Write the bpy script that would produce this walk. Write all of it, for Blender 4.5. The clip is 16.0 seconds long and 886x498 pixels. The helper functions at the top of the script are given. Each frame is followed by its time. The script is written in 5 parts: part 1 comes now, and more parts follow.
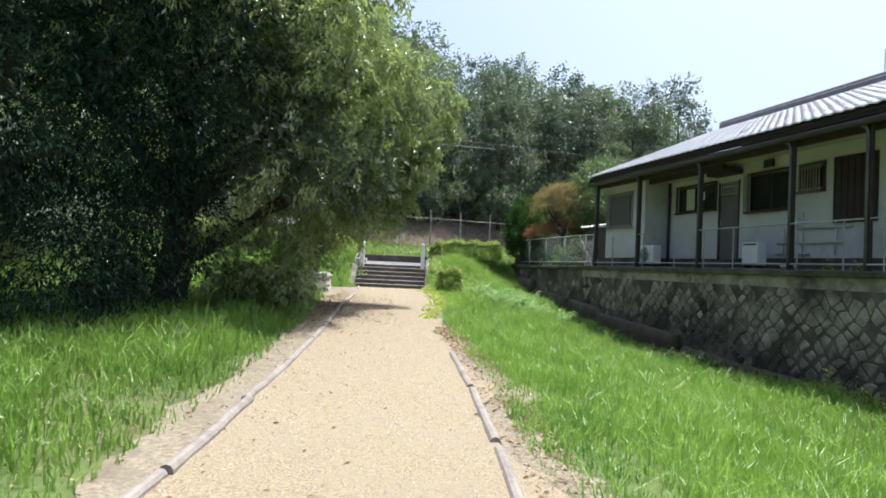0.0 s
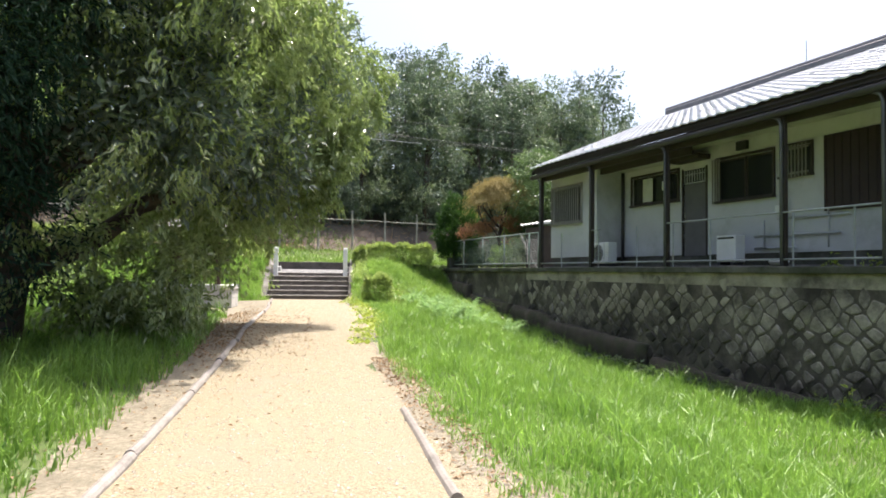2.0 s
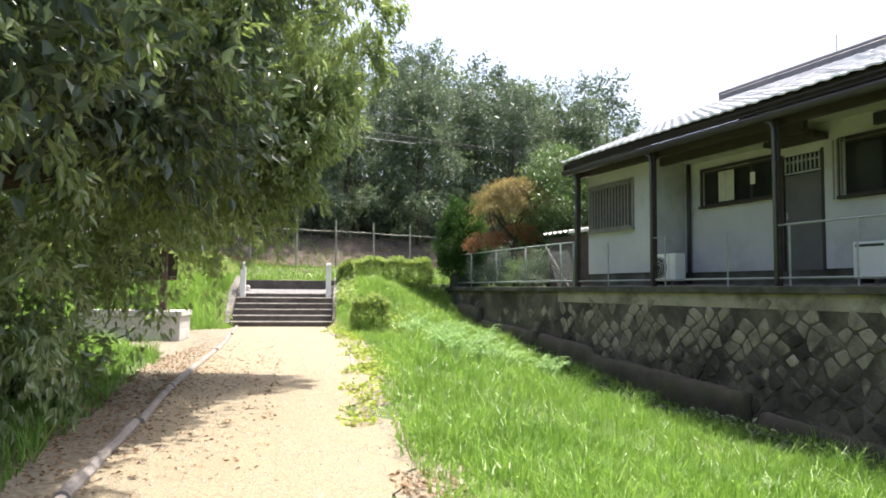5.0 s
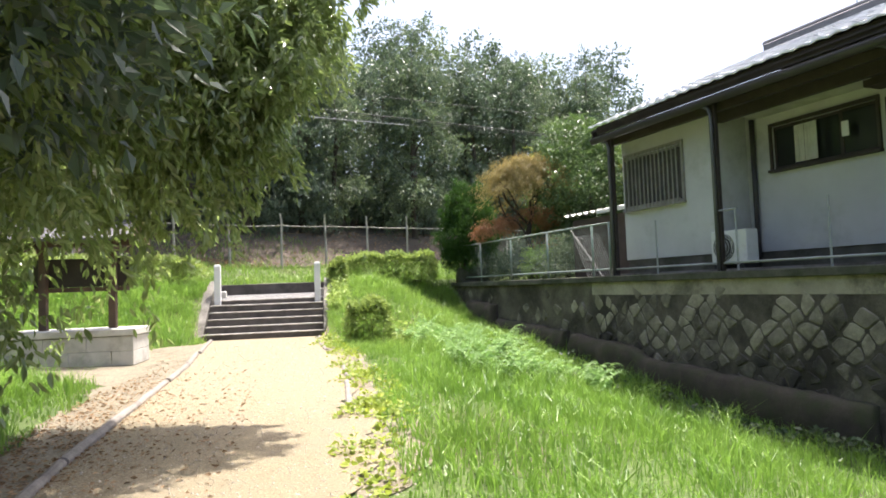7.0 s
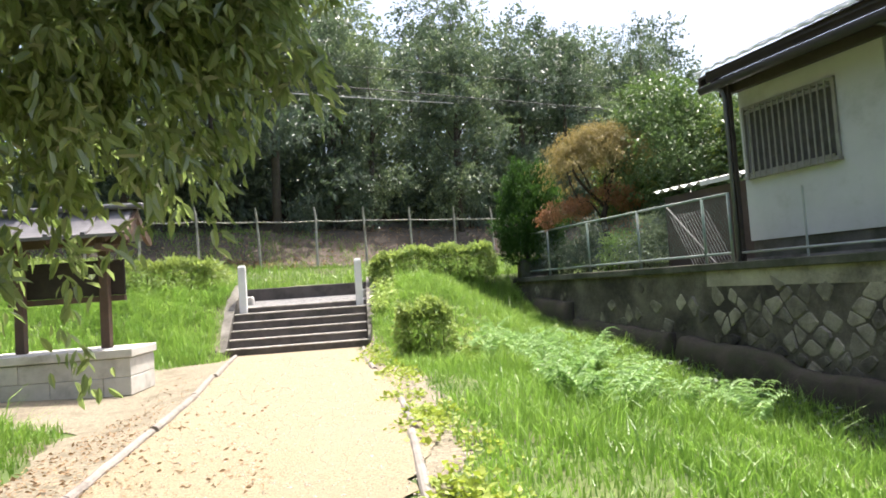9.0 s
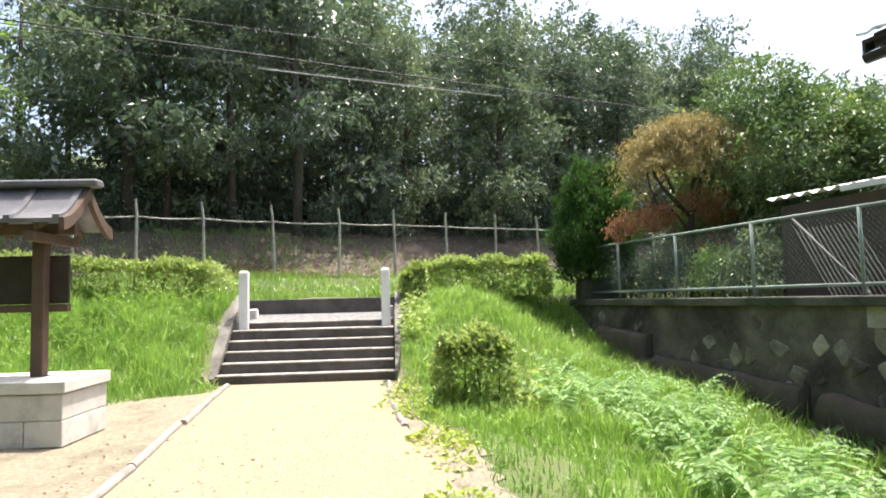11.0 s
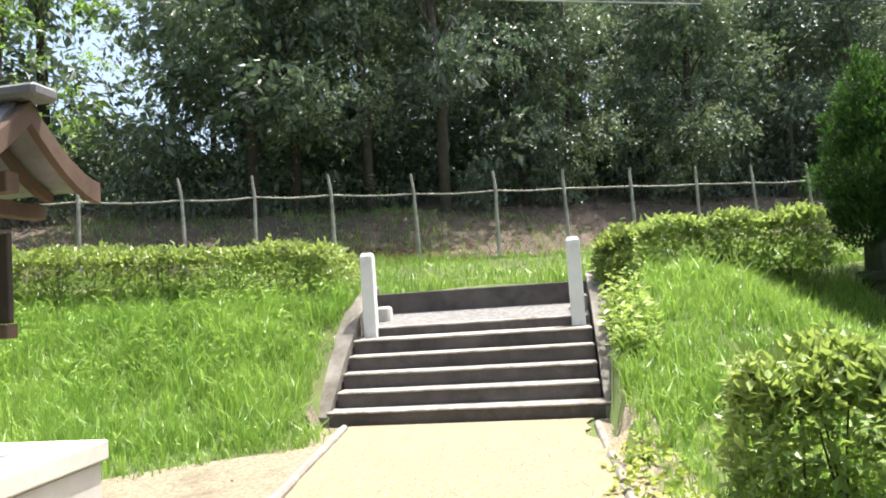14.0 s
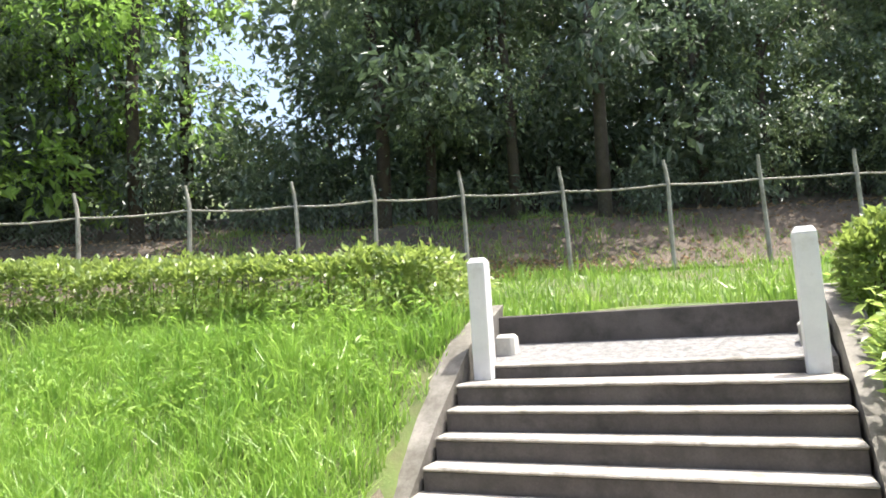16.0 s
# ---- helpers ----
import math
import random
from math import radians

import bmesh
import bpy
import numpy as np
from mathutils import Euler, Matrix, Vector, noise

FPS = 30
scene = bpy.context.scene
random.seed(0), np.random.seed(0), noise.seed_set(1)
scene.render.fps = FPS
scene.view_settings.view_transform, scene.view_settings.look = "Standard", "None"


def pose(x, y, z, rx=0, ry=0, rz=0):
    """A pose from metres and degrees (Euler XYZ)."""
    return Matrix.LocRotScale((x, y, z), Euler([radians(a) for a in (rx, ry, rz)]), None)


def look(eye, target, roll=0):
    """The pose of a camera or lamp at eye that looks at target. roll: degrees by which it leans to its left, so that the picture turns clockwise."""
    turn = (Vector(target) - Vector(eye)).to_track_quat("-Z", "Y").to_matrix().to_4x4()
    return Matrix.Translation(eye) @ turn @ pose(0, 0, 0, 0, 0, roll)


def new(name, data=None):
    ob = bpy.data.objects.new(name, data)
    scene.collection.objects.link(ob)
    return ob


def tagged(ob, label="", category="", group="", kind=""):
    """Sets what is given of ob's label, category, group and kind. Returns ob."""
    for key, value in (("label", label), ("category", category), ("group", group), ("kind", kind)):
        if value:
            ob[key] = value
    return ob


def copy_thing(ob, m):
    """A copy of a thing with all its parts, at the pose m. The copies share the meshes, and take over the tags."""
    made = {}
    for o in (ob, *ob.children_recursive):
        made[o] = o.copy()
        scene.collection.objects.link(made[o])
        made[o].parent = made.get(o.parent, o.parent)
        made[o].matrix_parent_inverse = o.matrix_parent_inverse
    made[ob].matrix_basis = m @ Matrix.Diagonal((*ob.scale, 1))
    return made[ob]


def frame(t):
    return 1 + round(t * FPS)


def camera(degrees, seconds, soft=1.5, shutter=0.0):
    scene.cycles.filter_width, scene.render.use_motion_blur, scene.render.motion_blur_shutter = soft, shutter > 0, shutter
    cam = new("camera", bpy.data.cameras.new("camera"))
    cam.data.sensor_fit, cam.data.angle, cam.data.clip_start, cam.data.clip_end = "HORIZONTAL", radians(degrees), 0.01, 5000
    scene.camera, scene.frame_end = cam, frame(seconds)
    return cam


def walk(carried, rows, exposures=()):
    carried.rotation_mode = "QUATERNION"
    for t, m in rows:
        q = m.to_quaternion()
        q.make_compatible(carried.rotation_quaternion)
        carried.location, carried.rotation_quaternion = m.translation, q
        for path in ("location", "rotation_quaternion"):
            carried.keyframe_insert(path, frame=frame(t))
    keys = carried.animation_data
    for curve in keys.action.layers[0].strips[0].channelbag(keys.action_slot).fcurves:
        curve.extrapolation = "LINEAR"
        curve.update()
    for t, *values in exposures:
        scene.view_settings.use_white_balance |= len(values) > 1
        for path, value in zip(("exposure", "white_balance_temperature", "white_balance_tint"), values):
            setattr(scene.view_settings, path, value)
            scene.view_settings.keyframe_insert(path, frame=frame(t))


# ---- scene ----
cam = camera(67.0, 16.0, 1.8)
PATH = [
    (0, (-0.036, -0.018, 1.339), (-0.038, 1.981, 1.393), 2.5),
    (0.5, (-0.118, 0.719, 1.341), (-0.056, 2.718, 1.369), 2.9),
    (1, (-0.142, 1.487, 1.359), (-0.014, 3.483, 1.383), 2.4),
    (1.5, (-0.228, 2.221, 1.38), (-0.05, 4.212, 1.428), 1.9),
    (2, (-0.251, 2.945, 1.416), (-0.014, 4.93, 1.486), 0.7),
    (2.5, (-0.345, 3.677, 1.414), (-0.092, 5.658, 1.505), 0.2),
    (3, (-0.387, 4.429, 1.421), (-0.071, 6.402, 1.51), -0.7),
    (3.5, (-0.412, 5.171, 1.443), (-0.051, 7.135, 1.559), -1.2),
    (4, (-0.384, 5.938, 1.44), (0.002, 7.895, 1.582), -1.6),
    (4.5, (-0.393, 6.68, 1.473), (0.021, 8.63, 1.639), -0.4),
    (5, (-0.436, 7.442, 1.484), (-0.145, 9.417, 1.607), 0.5),
    (7.5, (-0.368, 10.995, 1.54), (-0.066, 12.969, 1.642), -2.8),
    (8, (-0.456, 11.734, 1.519), (-0.214, 13.718, 1.612), -2.8),
    (8.5, (-0.439, 12.473, 1.54), (-0.223, 14.459, 1.637), -3.3),
    (9, (-0.502, 13.177, 1.559), (-0.299, 15.164, 1.665), -4.0),
    (11.5, (-0.696, 16.765, 1.746), (-0.586, 18.756, 1.897), -1.0),
    (12, (-0.798, 17.435, 1.789), (-0.709, 19.429, 1.92), -1.0),
    (12.5, (-0.798, 18.16, 1.793), (-0.777, 20.155, 1.941), -1.3),
    (13, (-0.882, 18.86, 1.798), (-0.957, 20.853, 1.946), -2.3),
    (13.5, (-0.947, 19.588, 1.777), (-1.171, 21.569, 1.929), -3.3),
    (14, (-1.1, 20.266, 1.773), (-1.434, 22.234, 1.892), -4.0),
    (14.5, (-1.154, 20.954, 1.766), (-1.654, 22.886, 1.898), -5.2),
    (15, (-1.194, 21.623, 1.766), (-1.674, 23.56, 1.895), -4.8),
    (15.5, (-1.278, 22.288, 1.763), (-1.917, 24.17, 1.986), -4.2),
    (16, (-1.379, 22.898, 1.792), (-2.175, 24.722, 1.994), -3.5),
]
walk(cam, [(t, look(eye, target, roll)) for t, eye, target, roll in PATH],
     [(0.0, 0.78, 6000, 12), (1.0, 0.93, 6200, 13), (2.5, 1.15, 6400, 15), (5.0, 1.25, 6400, 15), (9.0, 1.2, 6450, 14), (12.0, 1.3, 6450, 12), (14.0, 1.3, 6450, 11), (15.0, 1.3, 6450, 11), (16.0, 1.47, 6400, 11)])

# ---- world, sun ----
SUN_AZ, SUN_EL = 45.0, 72.0      # degrees clockwise from +y, above the horizon
world = bpy.data.worlds.new("world")
scene.world = world
world.use_nodes = True
wn = world.node_tree.nodes
sky = wn.new("ShaderNodeTexSky")
sky.sky_type = "NISHITA"
sky.sun_disc = False
sky.sun_elevation, sky.sun_rotation = radians(SUN_EL), radians(SUN_AZ)
sky.air_density, sky.dust_density = 1.0, 5.5
world.node_tree.links.new(sky.outputs[0], wn["Background"].inputs[0])
wn["Background"].inputs[1].default_value = 0.15
sun_way = Vector((math.sin(radians(SUN_AZ)) * math.cos(radians(SUN_EL)), math.cos(radians(SUN_AZ)) * math.cos(radians(SUN_EL)), math.sin(radians(SUN_EL))))
sun = new("sun", bpy.data.lights.new("sun", "SUN"))
sun.data.energy, sun.data.angle, sun.data.color = 4.4, radians(0.6), (1.0, 0.95, 0.86)
sun.matrix_world = look(sun_way * 60, (0, 0, 0))


# ---- materials ----
def mat(name, a, b, rough=0.8, scale=4.0, fine=60.0, bump=0.3, dist=0.01, metal=0.0, vary=0.0, stain=None, stain_scale=1.2, stain_at=0.55, spec=0.5, coords="Object", lo=0.5, hi=1.0):
    """A surface that wanders between two colours at two scales, with fine relief, stains of a third colour and a piece-by-piece change."""
    m = bpy.data.materials.new(name)
    m.use_nodes = True
    nt = m.node_tree
    n, l = nt.nodes, nt.links
    p = n["Principled BSDF"]
    co = n.new("ShaderNodeTexCoord")
    big, small = n.new("ShaderNodeTexNoise"), n.new("ShaderNodeTexNoise")
    for t, s, d in ((big, scale, 5), (small, fine, 4)):
        t.inputs["Scale"].default_value, t.inputs["Detail"].default_value, t.inputs["Roughness"].default_value = s, d, 0.65
        l.new(co.outputs[coords], t.inputs["Vector"])
    add = n.new("ShaderNodeMath")
    add.operation = "MULTIPLY_ADD"
    l.new(small.outputs["Fac"], add.inputs[0])
    add.inputs[1].default_value = 0.5
    l.new(big.outputs["Fac"], add.inputs[2])
    ramp = n.new("ShaderNodeMapRange")
    ramp.inputs["From Min"].default_value, ramp.inputs["From Max"].default_value = lo, hi
    l.new(add.outputs[0], ramp.inputs["Value"])
    mix = n.new("ShaderNodeMix")
    mix.data_type = "RGBA"
    mix.inputs["A"].default_value, mix.inputs["B"].default_value = (*a, 1), (*b, 1)
    l.new(ramp.outputs[0], mix.inputs["Factor"])
    out = mix.outputs["Result"]
    if stain:
        st = n.new("ShaderNodeTexNoise")
        st.inputs["Scale"].default_value, st.inputs["Detail"].default_value, st.inputs["Roughness"].default_value = stain_scale, 8, 0.7
        l.new(co.outputs[coords], st.inputs["Vector"])
        sr = n.new("ShaderNodeMapRange")
        sr.inputs["From Min"].default_value, sr.inputs["From Max"].default_value = stain_at - 0.08, stain_at + 0.12
        l.new(st.outputs["Fac"], sr.inputs["Value"])
        sm = n.new("ShaderNodeMix")
        sm.data_type = "RGBA"
        l.new(sr.outputs[0], sm.inputs["Factor"])
        l.new(out, sm.inputs["A"])
        sm.inputs["B"].default_value = (*stain, 1)
        out = sm.outputs["Result"]
    if vary:
        oi = n.new("ShaderNodeObjectInfo")
        vr = n.new("ShaderNodeMapRange")
        vr.inputs["To Min"].default_value, vr.inputs["To Max"].default_value = 1 - vary, 1 + vary
        l.new(oi.outputs["Random"], vr.inputs["Value"])
        hs = n.new("ShaderNodeHueSaturation")
        l.new(vr.outputs[0], hs.inputs["Value"])
        l.new(out, hs.inputs["Color"])
        out = hs.outputs["Color"]
    l.new(out, p.inputs["Base Color"])
    p.inputs["Roughness"].default_value, p.inputs["Metallic"].default_value = rough, metal
    p.inputs["Specular IOR Level"].default_value = spec
    if bump:
        bp = n.new("ShaderNodeBump")
        bp.inputs["Strength"].default_value, bp.inputs["Distance"].default_value = bump, dist
        l.new(add.outputs[0], bp.inputs["Height"])
        l.new(bp.outputs[0], p.inputs["Normal"])
    return m


def leaf_mat(name, a, b, rough=0.4, trans=0.35, tint=(0.25, 0.45, 0.05), spec=0.5):
    """Foliage: each leaf its own shade between two greens, glossy above and lit through."""
    m = bpy.data.materials.new(name)
    m.use_nodes = True
    nt = m.node_tree
    n, l = nt.nodes, nt.links
    p = n["Principled BSDF"]
    geo, info = n.new("ShaderNodeNewGeometry"), n.new("ShaderNodeObjectInfo")
    co, nz = n.new("ShaderNodeTexCoord"), n.new("ShaderNodeTexNoise")
    nz.inputs["Scale"].default_value, nz.inputs["Detail"].default_value = 0.7, 4
    l.new(co.outputs["Object"], nz.inputs["Vector"])
    add = n.new("ShaderNodeMath")
    add.operation = "MULTIPLY_ADD"
    l.new(geo.outputs["Random Per Island"], add.inputs[0])
    add.inputs[1].default_value = 0.6
    l.new(nz.outputs["Fac"], add.inputs[2])
    mr = n.new("ShaderNodeMapRange")
    mr.inputs["From Min"].default_value, mr.inputs["From Max"].default_value = 0.3, 1.3
    l.new(add.outputs[0], mr.inputs["Value"])
    mix = n.new("ShaderNodeMix")
    mix.data_type = "RGBA"
    mix.inputs["A"].default_value, mix.inputs["B"].default_value = (*a, 1), (*b, 1)
    l.new(mr.outputs[0], mix.inputs["Factor"])
    vr = n.new("ShaderNodeMapRange")
    vr.inputs["To Min"].default_value, vr.inputs["To Max"].default_value = 0.75, 1.3
    l.new(info.outputs["Random"], vr.inputs["Value"])
    hs = n.new("ShaderNodeHueSaturation")
    l.new(vr.outputs[0], hs.inputs["Value"])
    l.new(mix.outputs["Result"], hs.inputs["Color"])
    l.new(hs.outputs["Color"], p.inputs["Base Color"])
    p.inputs["Roughness"].default_value, p.inputs["Specular IOR Level"].default_value = rough, spec
    tr = n.new("ShaderNodeBsdfTranslucent")
    tc = n.new("ShaderNodeMix")
    tc.data_type = "RGBA"
    tc.inputs["Factor"].default_value = 0.5
    l.new(hs.outputs["Color"], tc.inputs["A"])
    tc.inputs["B"].default_value = (*tint, 1)
    l.new(tc.outputs["Result"], tr.inputs["Color"])
    ms = n.new("ShaderNodeMixShader")
    ms.inputs[0].default_value = trans
    l.new(p.outputs[0], ms.inputs[1])
    l.new(tr.outputs[0], ms.inputs[2])
    l.new(ms.outputs[0], n["Material Output"].inputs["Surface"])
    return m


M_SOIL = mat("soil_green", (0.045, 0.075, 0.018), (0.105, 0.15, 0.034), 0.95, 0.8, 30, 0.6, 0.03, stain=(0.09, 0.065, 0.04), stain_scale=0.5, stain_at=0.58)
M_GRAVEL = mat("pale_gravel", (0.12, 0.096, 0.058), (0.385, 0.325, 0.208), 0.95, 60.0, 190, 0.9, 0.008, stain=(0.25, 0.212, 0.145), stain_scale=1.3, stain_at=0.57, lo=0.54, hi=0.96)
M_DIRT = mat("dry_dirt", (0.095, 0.08, 0.053), (0.33, 0.29, 0.205), 0.95, 26.0, 90, 0.8, 0.012, stain=(0.125, 0.105, 0.07), stain_scale=2.2, stain_at=0.57, lo=0.50, hi=1.0)
M_PEBBLE = mat("pebble", (0.24, 0.205, 0.155), (0.58, 0.53, 0.44), 0.9, 9, 200, 0.2, 0.002)
M_LITTER = leaf_mat("dry_leaf", (0.22, 0.13, 0.07), (0.50, 0.36, 0.22), 0.8, 0.1, (0.4, 0.25, 0.1), 0.2)
M_LOG = mat("weathered_log", (0.14, 0.124, 0.108), (0.33, 0.30, 0.265), 0.85, 4, 45, 0.6, 0.006, stain=(0.11, 0.095, 0.08), stain_scale=2, stain_at=0.62)
M_CONC = mat("weathered_concrete", (0.13, 0.12, 0.105), (0.29, 0.27, 0.24), 0.9, 3.0, 60, 0.5, 0.01, stain=(0.085, 0.078, 0.062), stain_scale=1.8, stain_at=0.52)
# stained concrete of the upright faces, their shade darkened into the colour
M_RISER = mat("shaded_stained_concrete", (0.068, 0.059, 0.054), (0.13, 0.114, 0.105), 0.92, 2.5, 80, 0.4, 0.006, stain=(0.05, 0.045, 0.04), stain_scale=3)
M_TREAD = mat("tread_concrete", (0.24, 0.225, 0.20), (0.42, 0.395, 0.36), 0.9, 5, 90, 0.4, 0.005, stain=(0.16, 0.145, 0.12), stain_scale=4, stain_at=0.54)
M_TREADGRAVEL = mat("grey_gravel", (0.075, 0.075, 0.073), (0.29, 0.285, 0.275), 0.95, 16, 70, 1.0, 0.02)
M_GRANITE = mat("white_granite", (0.64, 0.64, 0.63), (0.78, 0.78, 0.76), 0.75, 5, 220, 0.25, 0.003, stain=(0.44, 0.43, 0.40), stain_scale=2.5, stain_at=0.6)
M_BLOCK = mat("pale_stone_block", (0.46, 0.45, 0.41), (0.62, 0.60, 0.55), 0.85, 4, 150, 0.3, 0.004, vary=0.08, stain=(0.33, 0.31, 0.27), stain_scale=2.2, stain_at=0.58)
M_MORTAR = mat("mossy_mortar", (0.060, 0.051, 0.041), (0.19, 0.165, 0.128), 0.95, 2.4, 45, 0.9, 0.02, stain=(0.036, 0.030, 0.024), stain_scale=0.9, stain_at=0.49)
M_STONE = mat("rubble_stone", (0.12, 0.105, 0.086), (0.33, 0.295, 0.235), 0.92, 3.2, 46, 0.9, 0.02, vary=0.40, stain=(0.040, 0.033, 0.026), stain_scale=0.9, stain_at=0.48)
M_STONE_D = mat("dark_low_stone", (0.05, 0.043, 0.036), (0.135, 0.117, 0.094), 0.9, 2.4, 44, 0.8, 0.015, vary=0.35, stain=(0.03, 0.026, 0.022), stain_scale=1.0, stain_at=0.48)
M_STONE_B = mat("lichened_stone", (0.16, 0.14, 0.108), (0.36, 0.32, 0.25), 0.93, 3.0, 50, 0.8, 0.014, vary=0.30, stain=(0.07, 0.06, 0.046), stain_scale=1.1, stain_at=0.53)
M_FLOOR = mat("forest_litter", (0.065, 0.05, 0.038), (0.15, 0.115, 0.085), 0.95, 1.5, 40, 0.8, 0.03, stain=(0.06, 0.05, 0.035), stain_scale=1.2)
M_COPING = mat("mossy_coping", (0.06, 0.058, 0.048), (0.13, 0.125, 0.10), 0.95, 2.2, 60, 0.5, 0.01, stain=(0.035, 0.04, 0.022), stain_scale=1.2, stain_at=0.5)
M_RENDER = mat("wall_upper_render", (0.21, 0.185, 0.145), (0.44, 0.39, 0.305), 0.92, 1.6, 60, 0.6, 0.012, stain=(0.09, 0.078, 0.06), stain_scale=1.2, stain_at=0.55)
M_LEDGE = mat("mossy_footing", (0.034, 0.027, 0.021), (0.085, 0.070, 0.052), 0.95, 3, 50, 0.9, 0.02, stain=(0.045, 0.05, 0.022), stain_scale=2.5, stain_at=0.52)
M_PLASTER = mat("pale_green_plaster", (0.44, 0.445, 0.45), (0.54, 0.545, 0.545), 0.9, 1.2, 160, 0.2, 0.003, stain=(0.35, 0.35, 0.33), stain_scale=0.9, stain_at=0.58)
M_SOFFIT = mat("soffit_paint", (0.42, 0.43, 0.38), (0.52, 0.53, 0.47), 0.85, 1.5, 90, 0.15, 0.003, stain=(0.34, 0.33, 0.27), stain_scale=1.1)
M_DARKWOOD = mat("dark_stained_wood", (0.022, 0.016, 0.013), (0.05, 0.038, 0.03), 0.7, 4, 60, 0.35, 0.003)
M_GUTTER = mat("dark_gutter", (0.03, 0.027, 0.027), (0.055, 0.05, 0.05), 0.5, 3, 60, 0.1, 0.002)
M_DOWNPIPE = mat("grey_downpipe", (0.07, 0.07, 0.07), (0.13, 0.13, 0.13), 0.5, 3, 60, 0.1, 0.002)
# silver-grey tile, lifted to near white to stand in for sun glare
M_TILE = mat("silver_glare_tile", (0.80, 0.80, 0.80), (0.90, 0.90, 0.89), 0.35, 6, 80, 0.1, 0.003, vary=0.06, stain=(0.55, 0.55, 0.54), stain_scale=2.5, stain_at=0.66)
M_RIDGE = mat("dark_ridge_tile", (0.10, 0.10, 0.105), (0.17, 0.17, 0.18), 0.55, 5, 80, 0.2, 0.004)
M_BROWNDOOR = mat("dark_brown_panel", (0.020, 0.011, 0.010), (0.038, 0.021, 0.019), 0.6, 2, 60, 0.1, 0.002)
M_GREYDOOR = mat("grey_door_panel", (0.085, 0.082, 0.085), (0.13, 0.125, 0.13), 0.6, 2, 90, 0.1, 0.002)
M_ALU = mat("dull_aluminium", (0.40, 0.41, 0.41), (0.56, 0.57, 0.57), 0.45, 5, 90, 0.1, 0.001, metal=0.6)
M_PIPE = mat("weathered_steel_pipe", (0.24, 0.26, 0.25), (0.38, 0.40, 0.39), 0.6, 5, 60, 0.2, 0.002, metal=0.2, stain=(0.30, 0.24, 0.17), stain_scale=3, stain_at=0.64)
M_GREENPIPE = mat("faded_green_pipe", (0.13, 0.20, 0.165), (0.25, 0.32, 0.28), 0.6, 4, 60, 0.2, 0.002, stain=(0.30, 0.32, 0.30), stain_scale=2.5, stain_at=0.5)
M_MESHWIRE = mat("green_mesh_wire", (0.05, 0.10, 0.08), (0.10, 0.16, 0.13), 0.6, 8, 60, 0)
M_GREYWIRE = mat("grey_mesh_wire", (0.07, 0.09, 0.075), (0.13, 0.14, 0.125), 0.6, 8, 60, 0)
M_CPOST = mat("concrete_fence_post", (0.30, 0.28, 0.24), (0.47, 0.44, 0.39), 0.9, 4, 90, 0.4, 0.004, stain=(0.19, 0.17, 0.14), stain_scale=3)
M_WHITE = mat("white_enamel", (0.62, 0.63, 0.60), (0.74, 0.75, 0.72), 0.45, 3, 90, 0.05, 0.001, stain=(0.5, 0.49, 0.44), stain_scale=2.5, stain_at=0.64)
M_BLACK = mat("black_plastic", (0.012, 0.012, 0.013), (0.03, 0.03, 0.032), 0.6, 5, 80, 0)
M_CURTAIN = mat("pale_curtain", (0.42, 0.43, 0.38), (0.60, 0.60, 0.54), 0.95, 6, 90, 0.2, 0.004)
M_BLIND = mat("dim_blind", (0.045, 0.043, 0.04), (0.10, 0.095, 0.085), 0.95, 6, 90, 0.2, 0.004)
M_BARGREY = mat("weathered_bar", (0.19, 0.18, 0.16), (0.31, 0.295, 0.265), 0.7, 5, 90, 0.1, 0.001)
M_TIMBER = mat("old_cedar_timber", (0.066, 0.040, 0.026), (0.135, 0.085, 0.056), 0.8, 5, 60, 0.4, 0.004, stain=(0.09, 0.065, 0.05), stain_scale=3)
M_COPPER = mat("weathered_roof_sheet", (0.12, 0.115, 0.12), (0.24, 0.235, 0.24), 0.45, 3, 60, 0.15, 0.003, metal=0.4)
M_BARK = mat("bark", (0.035, 0.026, 0.02), (0.085, 0.065, 0.05), 0.95, 5, 40, 0.9, 0.02)
M_PALEBARK = mat("pale_bark", (0.06, 0.05, 0.04), (0.12, 0.10, 0.08), 0.95, 5, 40, 0.8, 0.02)
M_CABLE = mat("cable_sheath", (0.03, 0.03, 0.03), (0.06, 0.06, 0.06), 0.6, 5, 60, 0)
M_CABLE2 = mat("grey_cable", (0.40, 0.40, 0.40), (0.5, 0.5, 0.5), 0.5, 5, 60, 0)
M_LATTICE = mat("grey_lattice", (0.16, 0.155, 0.15), (0.26, 0.25, 0.24), 0.7, 5, 60, 0.1)
M_CORR = mat("white_corrugated_sheet", (0.62, 0.62, 0.60), (0.75, 0.75, 0.73), 0.5, 3, 60, 0.1, 0.002)
M_SHEDWALL = mat("brown_shed_board", (0.05, 0.035, 0.03), (0.09, 0.065, 0.055), 0.8, 4, 60, 0.3, 0.004)

L_GRASS = leaf_mat("grass_blade", (0.036, 0.114, 0.019), (0.31, 0.46, 0.09), 0.42, 0.43, (0.32, 0.58, 0.08), 0.5)
L_GRASSY = leaf_mat("bank_grass_blade", (0.056, 0.150, 0.024), (0.32, 0.44, 0.10), 0.42, 0.43, (0.36, 0.58, 0.09), 0.5)
L_FERN = leaf_mat("fern_leaf", (0.10, 0.20, 0.065), (0.30, 0.41, 0.175), 0.55, 0.4, (0.34, 0.58, 0.13))
